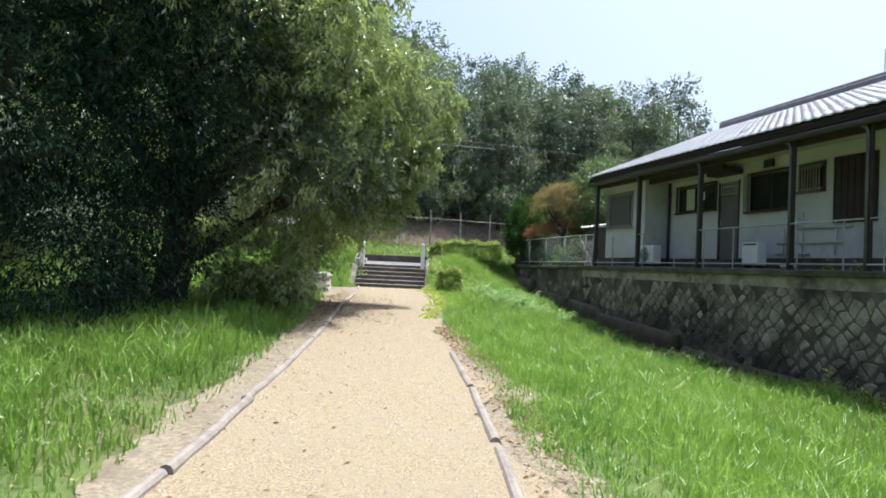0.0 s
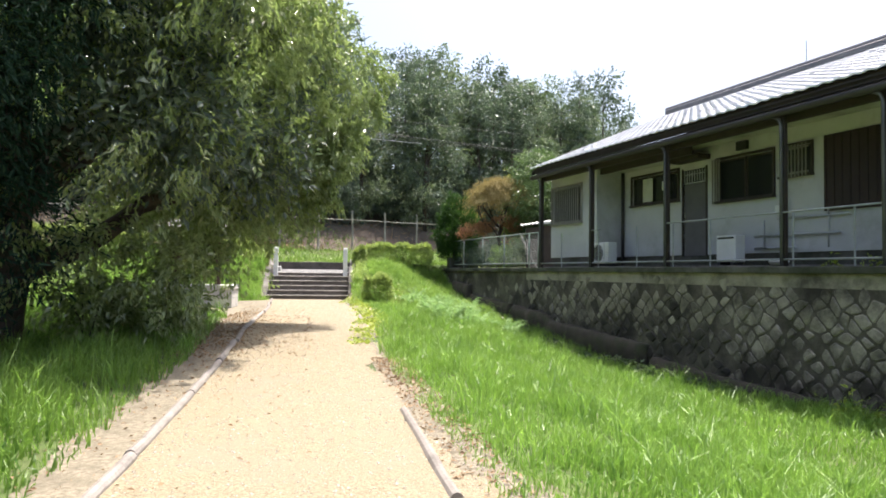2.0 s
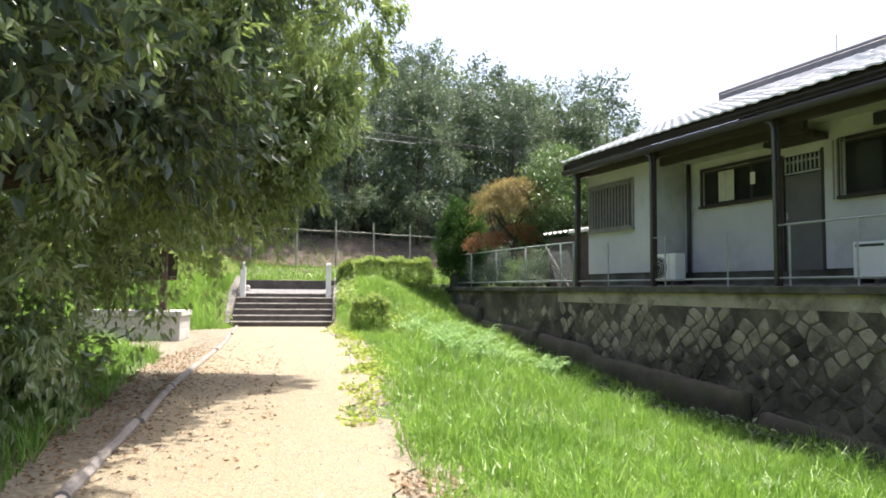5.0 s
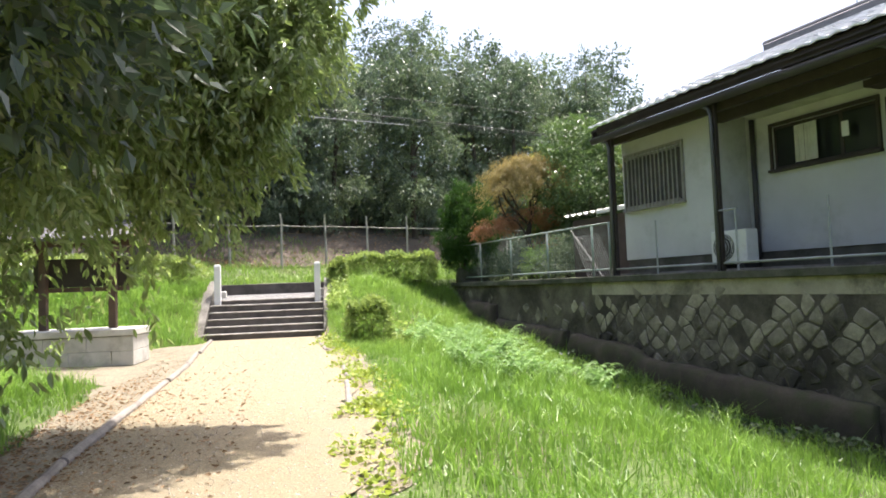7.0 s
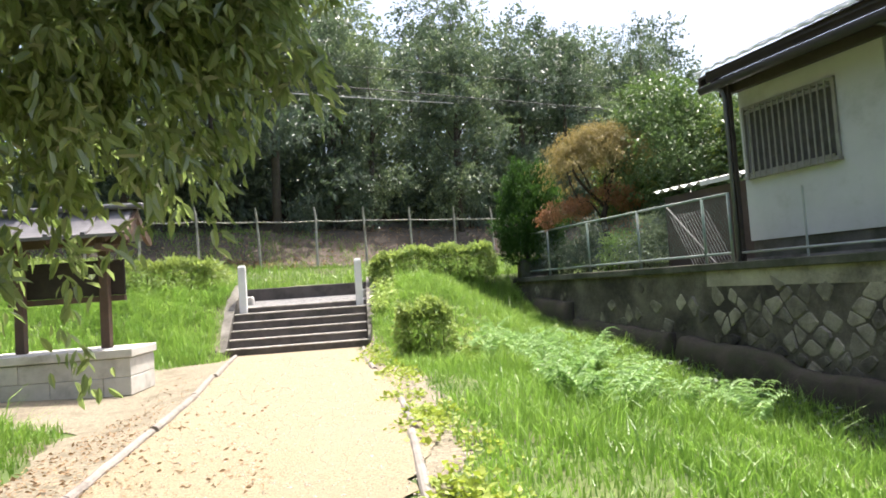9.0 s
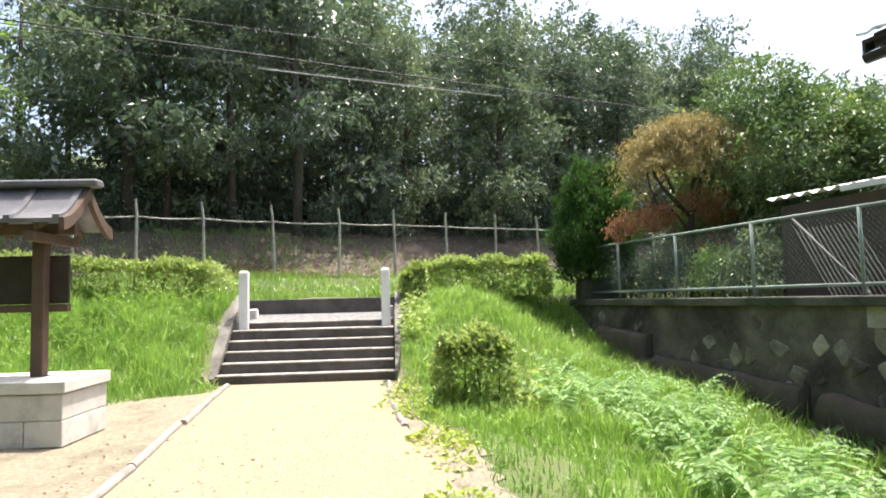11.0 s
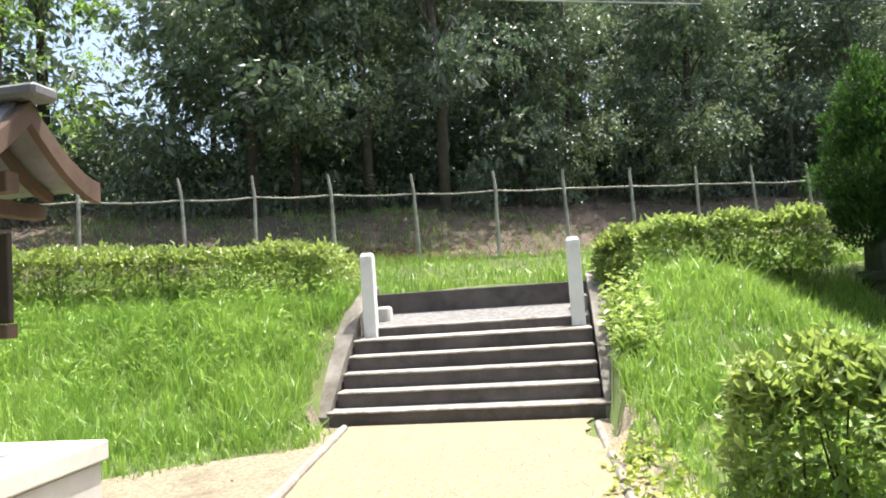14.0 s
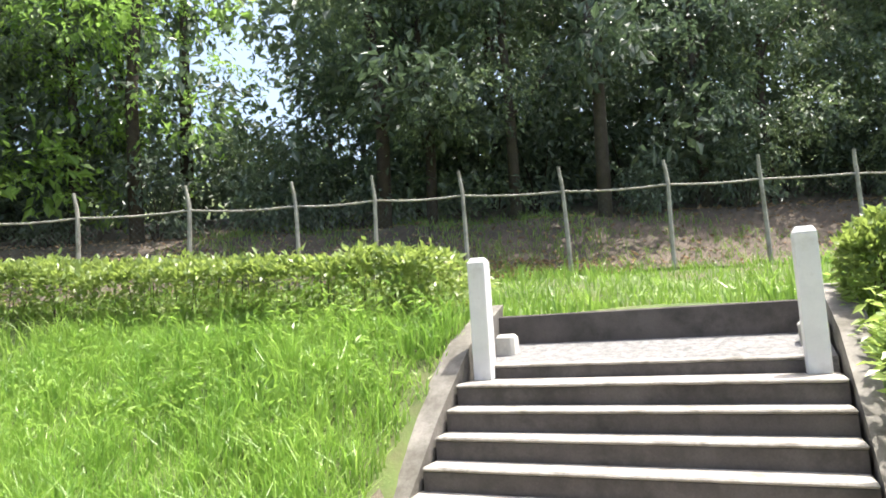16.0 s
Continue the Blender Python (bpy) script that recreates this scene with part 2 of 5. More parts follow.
L_WEED = leaf_mat("weed_leaf", (0.16, 0.27, 0.03), (0.40, 0.46, 0.08), 0.5, 0.4, (0.5, 0.6, 0.07))
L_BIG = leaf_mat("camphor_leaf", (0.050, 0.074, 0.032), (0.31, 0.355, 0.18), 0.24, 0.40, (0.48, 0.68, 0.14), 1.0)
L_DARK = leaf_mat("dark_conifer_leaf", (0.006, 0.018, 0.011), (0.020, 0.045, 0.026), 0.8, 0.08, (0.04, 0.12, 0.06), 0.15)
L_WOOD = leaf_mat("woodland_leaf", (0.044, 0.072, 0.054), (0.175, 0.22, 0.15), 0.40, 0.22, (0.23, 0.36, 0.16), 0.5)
L_WOOD2 = leaf_mat("woodland_leaf_light", (0.058, 0.094, 0.054), (0.235, 0.295, 0.155), 0.42, 0.28, (0.33, 0.46, 0.17), 0.5)
L_GARDEN = leaf_mat("garden_evergreen_leaf", (0.022, 0.050, 0.020), (0.145, 0.215, 0.075), 0.42, 0.22, (0.26, 0.44, 0.09), 0.6)
L_LIGHT = leaf_mat("young_leaf", (0.13, 0.24, 0.05), (0.32, 0.44, 0.12), 0.42, 0.52, (0.40, 0.66, 0.13), 0.5)
L_HEDGE = leaf_mat("hedge_leaf", (0.08, 0.16, 0.03), (0.40, 0.50, 0.16), 0.4, 0.4, (0.48, 0.6, 0.12), 0.6)
L_CEDAR = leaf_mat("juniper_leaf", (0.020, 0.060, 0.014), (0.075, 0.155, 0.036), 0.75, 0.22, (0.15, 0.34, 0.05), 0.25)
L_MAPLE = leaf_mat("maple_leaf", (0.22, 0.17, 0.07), (0.50, 0.44, 0.19), 0.55, 0.35, (0.55, 0.42, 0.12))
L_MAPLER = leaf_mat("maple_leaf_red", (0.22, 0.10, 0.055), (0.40, 0.23, 0.12), 0.55, 0.35, (0.55, 0.28, 0.10))

m = bpy.data.materials.new("window_glass")
m.use_nodes = True
pg = m.node_tree.nodes["Principled BSDF"]
pg.inputs["Base Color"].default_value, pg.inputs["Roughness"].default_value = (0.018, 0.02, 0.02, 1), 0.08
M_GLASS = m


# ---- mesh helpers ----
def np_mesh(name, verts, faces, material, smooth=False):
    """A mesh from arrays: verts (n, 3), faces (m, k)."""
    me = bpy.data.meshes.new(name)
    verts, faces = np.asarray(verts, np.float32), np.asarray(faces, np.int32)
    k = faces.shape[1]
    me.vertices.add(len(verts))
    me.vertices.foreach_set("co", verts.ravel())
    me.loops.add(faces.size)
    me.loops.foreach_set("vertex_index", faces.ravel())
    me.polygons.add(len(faces))
    me.polygons.foreach_set("loop_start", np.arange(0, faces.size, k, dtype=np.int32))
    me.polygons.foreach_set("use_smooth", np.full(len(faces), smooth))
    me.update(calc_edges=True)
    me.materials.append(material)
    return me


def bm_mesh(name, bm, material, smooth=False):
    me = bpy.data.meshes.new(name)
    bmesh.ops.recalc_face_normals(bm, faces=bm.faces)
    for f in bm.faces:
        f.smooth = smooth
    bm.to_mesh(me)
    bm.free()
    me.materials.append(material)
    return me


def part(name, bm, material, parent=None, label="", smooth=False):
    ob = new(name, bm if isinstance(bm, bpy.types.Mesh) else bm_mesh(name, bm, material, smooth))
    ob.parent = parent
    return tagged(ob, label)


def thing(name, m, label, category, group="", kind=""):
    ob = new(name)
    ob.empty_display_size = 0.1
    ob.matrix_basis = m
    return tagged(ob, label, category, group, kind)


def box(bm, x0, x1, y0, y1, z0, z1, bevel=0.0, wob=0.0):
    vs = [bm.verts.new((x + random.uniform(-wob, wob), y + random.uniform(-wob, wob), z)) for z in (z0, z1) for x, y in ((x0, y0), (x1, y0), (x1, y1), (x0, y1))]
    fs = [bm.faces.new([vs[i] for i in q]) for q in ((3, 2, 1, 0), (4, 5, 6, 7), (0, 1, 5, 4), (1, 2, 6, 5), (2, 3, 7, 6), (3, 0, 4, 7))]
    if bevel:
        bmesh.ops.bevel(bm, geom=list({e for f in fs for e in f.edges}), offset=bevel, segments=1, affect="EDGES")
    return bm


def a_box(*a, **k):
    return box(bmesh.new(), *a, **k)


def tube(bm, pts, radii, sides=8, cap=True):
    """A round tube along points."""
    pts = [Vector(p) for p in pts]
    radii = radii if hasattr(radii, "__len__") else [radii] * len(pts)
    rings = []
    side = None
    for i, p in enumerate(pts):
        d = (pts[min(i + 1, len(pts) - 1)] - pts[max(i - 1, 0)]).normalized()
        ref = side if side is not None else (Vector((0, 0, 1)) if abs(d.z) < 0.9 else Vector((1, 0, 0)))
        side = (ref - d * ref.dot(d)).normalized()
        up = d.cross(side)
        rings.append([bm.verts.new(p + (side * math.cos(a) + up * math.sin(a)) * radii[i]) for a in (2 * math.pi * j / sides for j in range(sides))])
    for r0, r1 in zip(rings, rings[1:]):
        for j in range(sides):
            bm.faces.new((r0[j], r0[(j + 1) % sides], r1[(j + 1) % sides], r1[j]))
    if cap:
        bm.faces.new(rings[0][::-1])
        bm.faces.new(rings[-1])
    return bm


def a_tube(*a, **k):
    return tube(bmesh.new(), *a, **k)


def smooth01(t):
    t = np.clip(t, 0.0, 1.0)
    return t * t * (3 - 2 * t)


# ---- the lie of the land ----
HOUSE = pose(5.9, 20.52, 0, 0, 0, -75.8)     # local x runs along the house front towards the start, y into the house
UX, UY, VX, VY = 0.2453, -0.9694, 0.9694, 0.2453
FX, FY, FDX, FDY = -8.65, 33.0, 0.909, 0.418  # the wire fence's line
STAIR_X0, STAIR_X1, STAIR_Y = -3.61, -0.75, 27.12


def path_left(y):
    return np.interp(y, [-10, 3.5, 6.5, 11.8, 15.5, 20.9, 23.2, 27.0], [-1.45, -1.54, -1.68, -2.02, -2.36, -2.70, -2.97, -3.38])


def path_right(y):
    return np.interp(y, [-10, 3.7, 7.9, 10.8, 14.2, 17.4, 20, 24.5, 27.0], [0.55, 0.45, 0.19, -0.1, -0.35, -0.30, -0.30, -0.78, -0.87])


def height(x, y):
    """Ground height of the land, arrays in and out."""
    x, y = np.asarray(x, float), np.asarray(y, float)
    lane = np.interp(y, [-40, 0, 18, 23, 27], [-0.84, 0.0, 0.36, 0.39, 0.385])
    u, v = (x - 5.9) * UX + (y - 20.52) * UY, (x - 5.9) * VX + (y - 20.52) * VY
    drop = np.interp(y, [-30, 10, 17.6, 22, 24, 26], [0.9, 0.9, 0.82, 0.62, 0.40, 0.2])
    z = lane - drop * smooth01((x - path_right(y) - 0.2) / np.maximum(0.8, 5.2 - np.clip(y - 18, 0, 8) * 0.25))
    z = z + 0.035 * np.clip(path_left(y) - 0.6 - x, 0, 12)
    z = z - 0.12 * smooth01((path_left(y) - 0.15 - x) / 0.9) * smooth01((y - 18) / 3) * smooth01((26.2 - y) / 1.2)
    xm = (STAIR_X0 + STAIR_X1) / 2
    y0 = np.where(x < xm, 26.2, 24.8 - 0.5 * smooth01((x - 0.5) / 3))
    y1 = np.where(x < xm, 29.3, 29.7)
    bank = smooth01((y - y0) / (y1 - y0)) * 0.6 + np.clip((y - y0) / (y1 - y0), 0, 1) * 0.4
    well = (x > STAIR_X0 - 0.1) & (x < STAIR_X1 + 0.1)
    bank = np.where(well, np.where(y > 29.36, 1.0, 0.0), bank)
    df = -(x - FX) * FDY + (y - FY) * FDX
    top = 1.75 + 0.62 * smooth01((df + 4.5) / 4.5) + 1.6 * smooth01(df / 4.0) + np.clip(df - 4.0, 0, 40) * 0.26
    z = z + (top - z) * bank
    foot = np.interp(u, [-11, -10.4, -9.5, -8.1, -7.2, -5.6, -3.5, -1.3, 0.2, 2.5, 6, 20], [1.65, 1.40, 0.76, 0.34, 0.18, 0.04, -0.14, -0.48, -0.60, -0.78, -0.82, -0.85])
    near_wall = smooth01((v + 3.2) / 2.7) * (u > -11) * (x > -0.2)
    z = np.where(v < 0.3, z + (foot - z) * near_wall, z)
    garden = (v > 0.12) & (u > -10.6) & (y < 60)
    z = np.where(garden, np.maximum(1.55, np.where(y > 31, z, 1.55)), z)
    bumps = 0.04 * np.sin(x * 1.7 + y * 0.6) * np.sin(y * 1.3 - x * 0.4)
    off = ((x < path_left(y) - 1.0) & ~((y > 18.5) & (y < 26.6) & (x > -7))) | (x > path_right(y) + 0.9) | (y > 29.48)
    return z + np.where(off & ~garden & ~(well & (y < 29.48)), bumps, 0)


def spaced(knots):
    out = []
    for a, b, s in knots:
        out += list(np.arange(a, b, s))
    return np.array(out + [knots[-1][1]])


gx = spaced([(-420, -60, 40), (-60, -14, 2.0), (-14, 13, 0.22), (13, 60, 2.0), (60, 420, 40)])
gy = spaced([(-400, -40, 40), (-40, -3, 2.0), (-3, 46, 0.24), (46, 90, 2.0), (90, 500, 40)])
gx = np.unique(np.append(gx, [STAIR_X0 - 0.19, STAIR_X0 - 0.03, STAIR_X1 + 0.03, STAIR_X1 + 0.19]))
gy = np.unique(np.append(gy, [29.32, 29.42]))
GX, GY = np.meshgrid(gx, gy)
gv = np.stack([GX.ravel(), GY.ravel(), height(GX, GY).ravel()], 1)
nx = len(gx)
gi = (np.arange(len(gy) - 1)[:, None] * nx + np.arange(nx - 1)[None]).ravel()
ground = new("ground", np_mesh("ground", gv, np.stack([gi, gi + 1, gi + 1 + nx, gi + nx], 1), M_SOIL, True))
tagged(ground, "grassy earth of a meadow and banks", "ground", kind="structure")


def strip(name, ys, xl, xr, lift, material, n=14):
    """A sheet along y between two edges, laid just over the ground."""
    a = np.linspace(0, 1, n)
    X = xl[:, None] + (xr - xl)[:, None] * a[None]
    Y = np.repeat(ys[:, None], n, 1)
    Z = height(X, Y) + lift
    i = (np.arange(len(ys) - 1)[:, None] * n + np.arange(n - 1)[None]).ravel()
    return new(name, np_mesh(name, np.stack([X.ravel(), Y.ravel(), Z.ravel()], 1), np.stack([i, i + 1, i + 1 + n, i + n], 1), material, True))


rng = np.random.default_rng(5)
ys = np.arange(-8, 27.16, 0.11)
rough_r = np.convolve(rng.normal(0, 0.16, len(ys)), np.ones(5) / 5, "same") + 0.08 * np.sin(ys * 2.1)
path = strip("path", ys, path_left(ys), path_right(ys) + 0.1 + rough_r, 0.022, M_GRAVEL)
tagged(path, "pale sunlit gravel footpath between log edgings", "path", kind="structure")
rough_l = np.convolve(rng.normal(0, 0.14, len(ys)), np.ones(5) / 5, "same")
wide = np.interp(ys, [-8, 3.5, 8, 12, 18, 20.5, 22, 25.0, 26.2], [0.42, 0.42, 0.46, 0.55, 0.7, 1.1, 3.3, 2.6, 0.25])
verge = strip("verge", ys, path_left(ys) - wide - rough_l, path_left(ys) + 0.02, 0.012, M_DIRT)
tagged(verge, "bare dry earth beside the path", "ground", kind="structure")
verge2 = strip("verge", ys, path_right(ys) + 0.05, path_right(ys) + 0.42 + rough_r * 1.4, 0.010, M_DIRT, 5)
tagged(verge2, "bare dry earth and stones beside the path", "ground", kind="structure")


def log(pts, r, label, up=0.72):
    pts = [(x + random.uniform(-0.02, 0.02), y, float(height(x, y)) + r * up) for x, y in pts]
    n = 7
    P = [Vector(pts[0]).lerp(Vector(pts[-1]), i / (n - 1)) for i in range(n)]
    P = [p + Vector((random.uniform(-0.006, 0.006), 0, random.uniform(-0.004, 0.004))) for p in P]
    ob = new("edging_log", bm_mesh("edging_log", a_tube(P, [r * random.uniform(0.92, 1.06) for _ in P], 10), M_LOG, False))
    return tagged(ob, label, "log", "log edging of the path")


y = -4.0
while y < 26.5:
    e = min(y + random.choice((1.9, 2.0, 2.05)), 26.95)
    log([(float(path_left(y)), y), (float(path_left(e)), e - 0.03)], random.uniform(0.041, 0.049), "weathered grey round log edging the gravel path")
    y = e
for y, e in ((-2.0, 1.6), (1.7, 4.6), (4.75, 6.6), (6.7, 8.9), (16.9, 18.7), (18.8, 20.6), (23.0, 24.8), (24.9, 26.8)):
    log([(float(path_right(y)) + 0.02, y), (float(path_right(e)) + 0.02, e)], 0.04, "weathered round log half buried at the path's edge", 0.35)

# ---- the stairs ----
RISE, GO, LAST = 0.169, 0.238, 0.40      # the fifth tread, on which the posts stand, is deeper
zs = 0.385
BACK = 29.32
stairs = thing("stairs", pose(0, 0, 0), "concrete garden steps with dark risers and worn pale treads", "stairs", kind="structure")
for i in range(6):
    x0, x1 = (STAIR_X0 + 0.02, STAIR_X1 - 0.02) if i else (STAIR_X0 - 0.03, STAIR_X1 + 0.15)
    if i == 5:
        x0, x1 = STAIR_X0 + 0.22, STAIR_X1 - 0.22
    y0 = STAIR_Y + i * GO if i < 5 else STAIR_Y + 4 * GO + LAST
    y1 = y0 + GO if i < 4 else y0 + LAST if i == 4 else BACK
    z1 = zs + (i + 1) * RISE - (0.045 if i == 5 else 0)
    part("riser", a_box(x0, x1, y0, y1 + (0.05 if i < 5 else 0), zs - 0.25, z1 - 0.03, 0.006, 0.004), M_RISER, stairs, "stained concrete riser, its shaded face darkened in the colour")
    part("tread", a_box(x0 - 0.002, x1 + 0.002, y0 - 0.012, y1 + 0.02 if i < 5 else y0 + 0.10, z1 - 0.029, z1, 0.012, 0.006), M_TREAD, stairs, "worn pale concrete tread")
ztop = zs + 6 * RISE - 0.045
bm = bmesh.new()
v = [bm.verts.new((x, yy, z)) for x in (STAIR_X0 + 0.02, STAIR_X1 - 0.02) for yy, z in ((STAIR_Y + 4 * GO + LAST + 0.06, zs), (STAIR_Y + 4 * GO + LAST + 0.06, ztop - 0.012), (BACK, ztop + 0.13), (BACK, zs))]
for q in ((0, 1, 2, 3), (7, 6, 5, 4), (0, 4, 5, 1), (1, 5, 6, 2), (2, 6, 7, 3), (3, 7, 4, 0)):
    bm.faces.new([v[i] for i in q])
part("landing", bm, M_TREADGRAVEL, stairs, "grey gravel landing rising to the low wall")
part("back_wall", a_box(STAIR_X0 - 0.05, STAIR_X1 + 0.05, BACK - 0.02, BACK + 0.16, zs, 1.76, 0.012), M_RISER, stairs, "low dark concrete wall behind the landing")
for x0, x1 in ((STAIR_X0 - 0.22, STAIR_X0), (STAIR_X1, STAIR_X1 + 0.22)):
    bm = bmesh.new()
    prof = [(STAIR_Y - 0.02, zs - 0.2), (STAIR_Y - 0.02, zs + 0.12), (STAIR_Y + 2.5 * GO, zs + 3 * RISE + 0.12), (STAIR_Y + 4 * GO + LAST, zs + 5 * RISE + 0.30), (BACK + 0.15, 1.88), (BACK + 0.15, zs - 0.2)]
    a, b = [bm.verts.new((x0, *p)) for p in prof], [bm.verts.new((x1, *p)) for p in prof]
    bm.faces.new(a), bm.faces.new(b[::-1])
    for i in range(len(prof)):
        j = (i + 1) % len(prof)
        bm.faces.new((a[i], b[i], b[j], a[j]))
    part("cheek", bm, M_CONC, stairs, "sloping concrete cheek wall")
for x in (STAIR_X0 + 0.145, STAIR_X1 - 0.16):
    yb = STAIR_Y + 4 * GO + 0.36
    zb = zs + 5 * RISE
    ob = thing("stone_post", pose(x, yb, zb - 0.004, 0, 0, 2), "square white granite post with pyramid top on the steps", "post", "gate posts of the steps")
    bm = a_box(-0.08, 0.08, -0.08, 0.08, 0, 1.02, 0.008)
    part("shaft", bm, M_GRANITE, ob)
    bm = bmesh.new()
    v = [bm.verts.new((sx * s, sy * s, z)) for s, z in ((0.079, 1.021), (0.054, 1.065)) for sx, sy in ((-1, -1), (1, -1), (1, 1), (-1, 1))]
    for q in ((4, 5, 6, 7), (0, 1, 5, 4), (1, 2, 6, 5), (2, 3, 7, 6), (3, 0, 4, 7), (3, 2, 1, 0)):
        bm.faces.new([v[i] for i in q])
    part("cap", bm, M_GRANITE, ob)
    st = new("stone_block", bm_mesh("stone_block", a_box(x - 0.06, x + 0.14, 28.86, 29.04, ztop - 0.004, ztop + 0.24, 0.03, 0.02), M_BLOCK))
    tagged(st, "small rough pale stone beside the granite post", "stone", "stones behind the posts")

# ---- retaining wall ----
WU0, WU1, WZ = -10.6, 12.5, 1.52
wall = thing("wall_retaining", HOUSE, "dark mossy rubble stone retaining wall under the house", "wall", kind="structure")
part("core", a_box(WU0, WU1, -0.14, 0.30, -1.3, 1.22), M_MORTAR, wall, "mossy mortar between the stones")
part("upper_band", a_box(WU0, -3.4, -0.145, 0.30, 1.22, 1.47, 0.0), M_MORTAR, wall, "dark mossy band under the coping")
part("upper_band", a_box(-3.4, WU1, -0.15, 0.30, 1.22, 1.47, 0.0), M_RENDER, wall, "stained mortar band under the coping")
part("coping", a_box(WU0 - 0.02, WU1, -0.22, 0.34, 1.47, 1.60, 0.015), M_COPING, wall, "dark mossy concrete coping")


def stone_mesh(poly, deep):
    """A rough stone: a polygon in the wall's plane, pillowed outwards."""
    bm = bmesh.new()
    c = sum((Vector((p[0], 0, p[1])) for p in poly), Vector()) / len(poly)
    back, front = [], []
    for p in poly:
        q = Vector((p[0], 0, p[1]))
        back.append(bm.verts.new(q))
        front.append(bm.verts.new(c + (q - c) * 0.86 + Vector((0, -deep * random.uniform(0.7, 1.2), 0))))
    top = bm.verts.new(c + Vector((random.uniform(-0.03, 0.03), -deep * 1.25, random.uniform(-0.03, 0.03))))
    n = len(poly)
    for i in range(n):
        j = (i + 1) % n
        bm.faces.new((back[i], back[j], front[j], front[i]))
        bm.faces.new((front[i], front[j], top))
    return bm


def joined(bms):
    out = bmesh.new()
    for b in bms:
        me = bpy.data.meshes.new("tmp")
        b.to_mesh(me)
        b.free()
        out.from_mesh(me)
        bpy.data.meshes.remove(me)
    return out


STEP = 0.175
lat = {}


def lat_pt(i, j):
    if (i, j) not in lat:
        lat[i, j] = (WU0 + i * STEP + random.uniform(-0.08, 0.08), -1.08 + j * 0.182 + random.uniform(-0.085, 0.085))
    return lat[i, j]


STONES = []
for i in range(0, int((WU1 - WU0) / STEP)):
    for j in range(0, 15):
        if (i + j) % 2:
            continue
        c = lat_pt(i, j)
        poly = [lat_pt(i, j - 1), lat_pt(i + 1, j), lat_pt(i, j + 1), lat_pt(i - 1, j)]
        mx, mz = sum(p[0] for p in poly) / 4, sum(p[1] for p in poly) / 4
        if not (WU0 + 0.2 < mx < WU1 - 0.2) or max(p[1] for p in poly) > 1.44:
            continue
        if random.random() < (0.72 if mx < -3.3 else 0.30 if mz > 0.95 else 0.12):
            continue
        shrink = random.uniform(0.82, 0.98) if mz > 0.5 else random.uniform(0.62, 0.95)
        q = []
        for k in range(4):
            a, b = poly[k], poly[(k + 1) % 4]
            for f in (random.uniform(0.08, 0.22), random.uniform(0.78, 0.92)):
                px, pz = a[0] + (b[0] - a[0]) * f, a[1] + (b[1] - a[1]) * f
                q.append((mx + (px - mx) * shrink, mz + (pz - mz) * shrink))
        STONES.append((mx, mz, q))
STONES.sort(key=lambda s: abs(s[0] + 0.5))
rest = []
for k, (mx, mz, q) in enumerate(STONES):
    # darker stones grow likelier towards the wall's foot, lichened ones higher up
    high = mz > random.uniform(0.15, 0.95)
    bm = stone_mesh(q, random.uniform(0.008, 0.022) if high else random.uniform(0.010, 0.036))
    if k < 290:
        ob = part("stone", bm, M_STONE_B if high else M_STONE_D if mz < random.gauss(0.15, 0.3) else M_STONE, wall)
        ob.location.y = -0.138
    else:
        rest.append(bm)
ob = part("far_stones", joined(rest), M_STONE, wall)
ob.location.y = -0.138
tagged(ob, kind="stuff")

# mossy footing that steps down along the wall
def footing(prof, deep, seed):
    """A rounded, lumpy concrete footing with its top line along prof."""
    r = np.random.default_rng(seed)
    us = np.arange(prof[0][0], prof[-1][0] + 0.01, 0.16)
    bm = bmesh.new()
    ring = []
    for u in us:
        z = float(np.interp(u, [p[0] for p in prof], [p[1] for p in prof])) + r.normal(0, 0.012)
        w = r.normal(0, 0.02)
        ring.append([bm.verts.new((u + r.normal(0, 0.01), yy, zz)) for yy, zz in ((-0.13, z), (-0.24 + w, z + 0.005), (-deep + 0.05 + w, z - 0.02), (-deep + w, z - 0.08), (-deep - 0.02 + w * 1.5, z - 0.25), (-deep - 0.03, -1.3), (-0.13, -1.3))])
    for a, b in zip(ring, ring[1:]):
        for i in range(7):
            bm.faces.new((a[i], a[(i + 1) % 7], b[(i + 1) % 7], b[i]))
    bm.faces.new(ring[0]), bm.faces.new(ring[-1][::-1])
    part("footing", bm, M_LEDGE, wall, "mossy brown concrete footing stepping down", True)


footing([(-9.3, 1.08), (-7.7, 0.96)], 0.36, 1)
footing([(-7.5, 0.60), (-4.2, 0.40)], 0.34, 2)
footing([(-3.95, 0.36), (-2.2, 0.24), (-2.0, 0.20), (-1.75, 0.04), (-0.2, -0.03), (1.2, -0.12), (2.75, -0.20)], 0.36, 3)
footing([(2.9, -0.46), (5.0, -0.60), (9.0, -0.72)], 0.32, 4)

# ---- the house ----
house = thing("house", HOUSE, "single-storey pale plaster house with grey tiled roof and dark posts", "house")
part("floor_slab", a_box(-3.5, 12.4, 0.30, 7.6, 1.40, 1.64), M_CONC, house, "concrete walkway slab")


def wall_with(u0, u1, y0, y1, z0, z1, holes):
    """A wall along x with rectangular openings (a, b, low, high) cut through."""
    bm = bmesh.new()
    us = sorted({u0, u1, *[h[0] for h in holes], *[h[1] for h in holes]})
    for a, b in zip(us, us[1:]):
        hs = sorted([h for h in holes if h[0] <= a + 1e-6 and h[1] >= b - 1e-6], key=lambda h: h[2])
        z = z0
        for h in hs:
            if h[2] > z:
                box(bm, a, b, y0, y1, z, h[2])
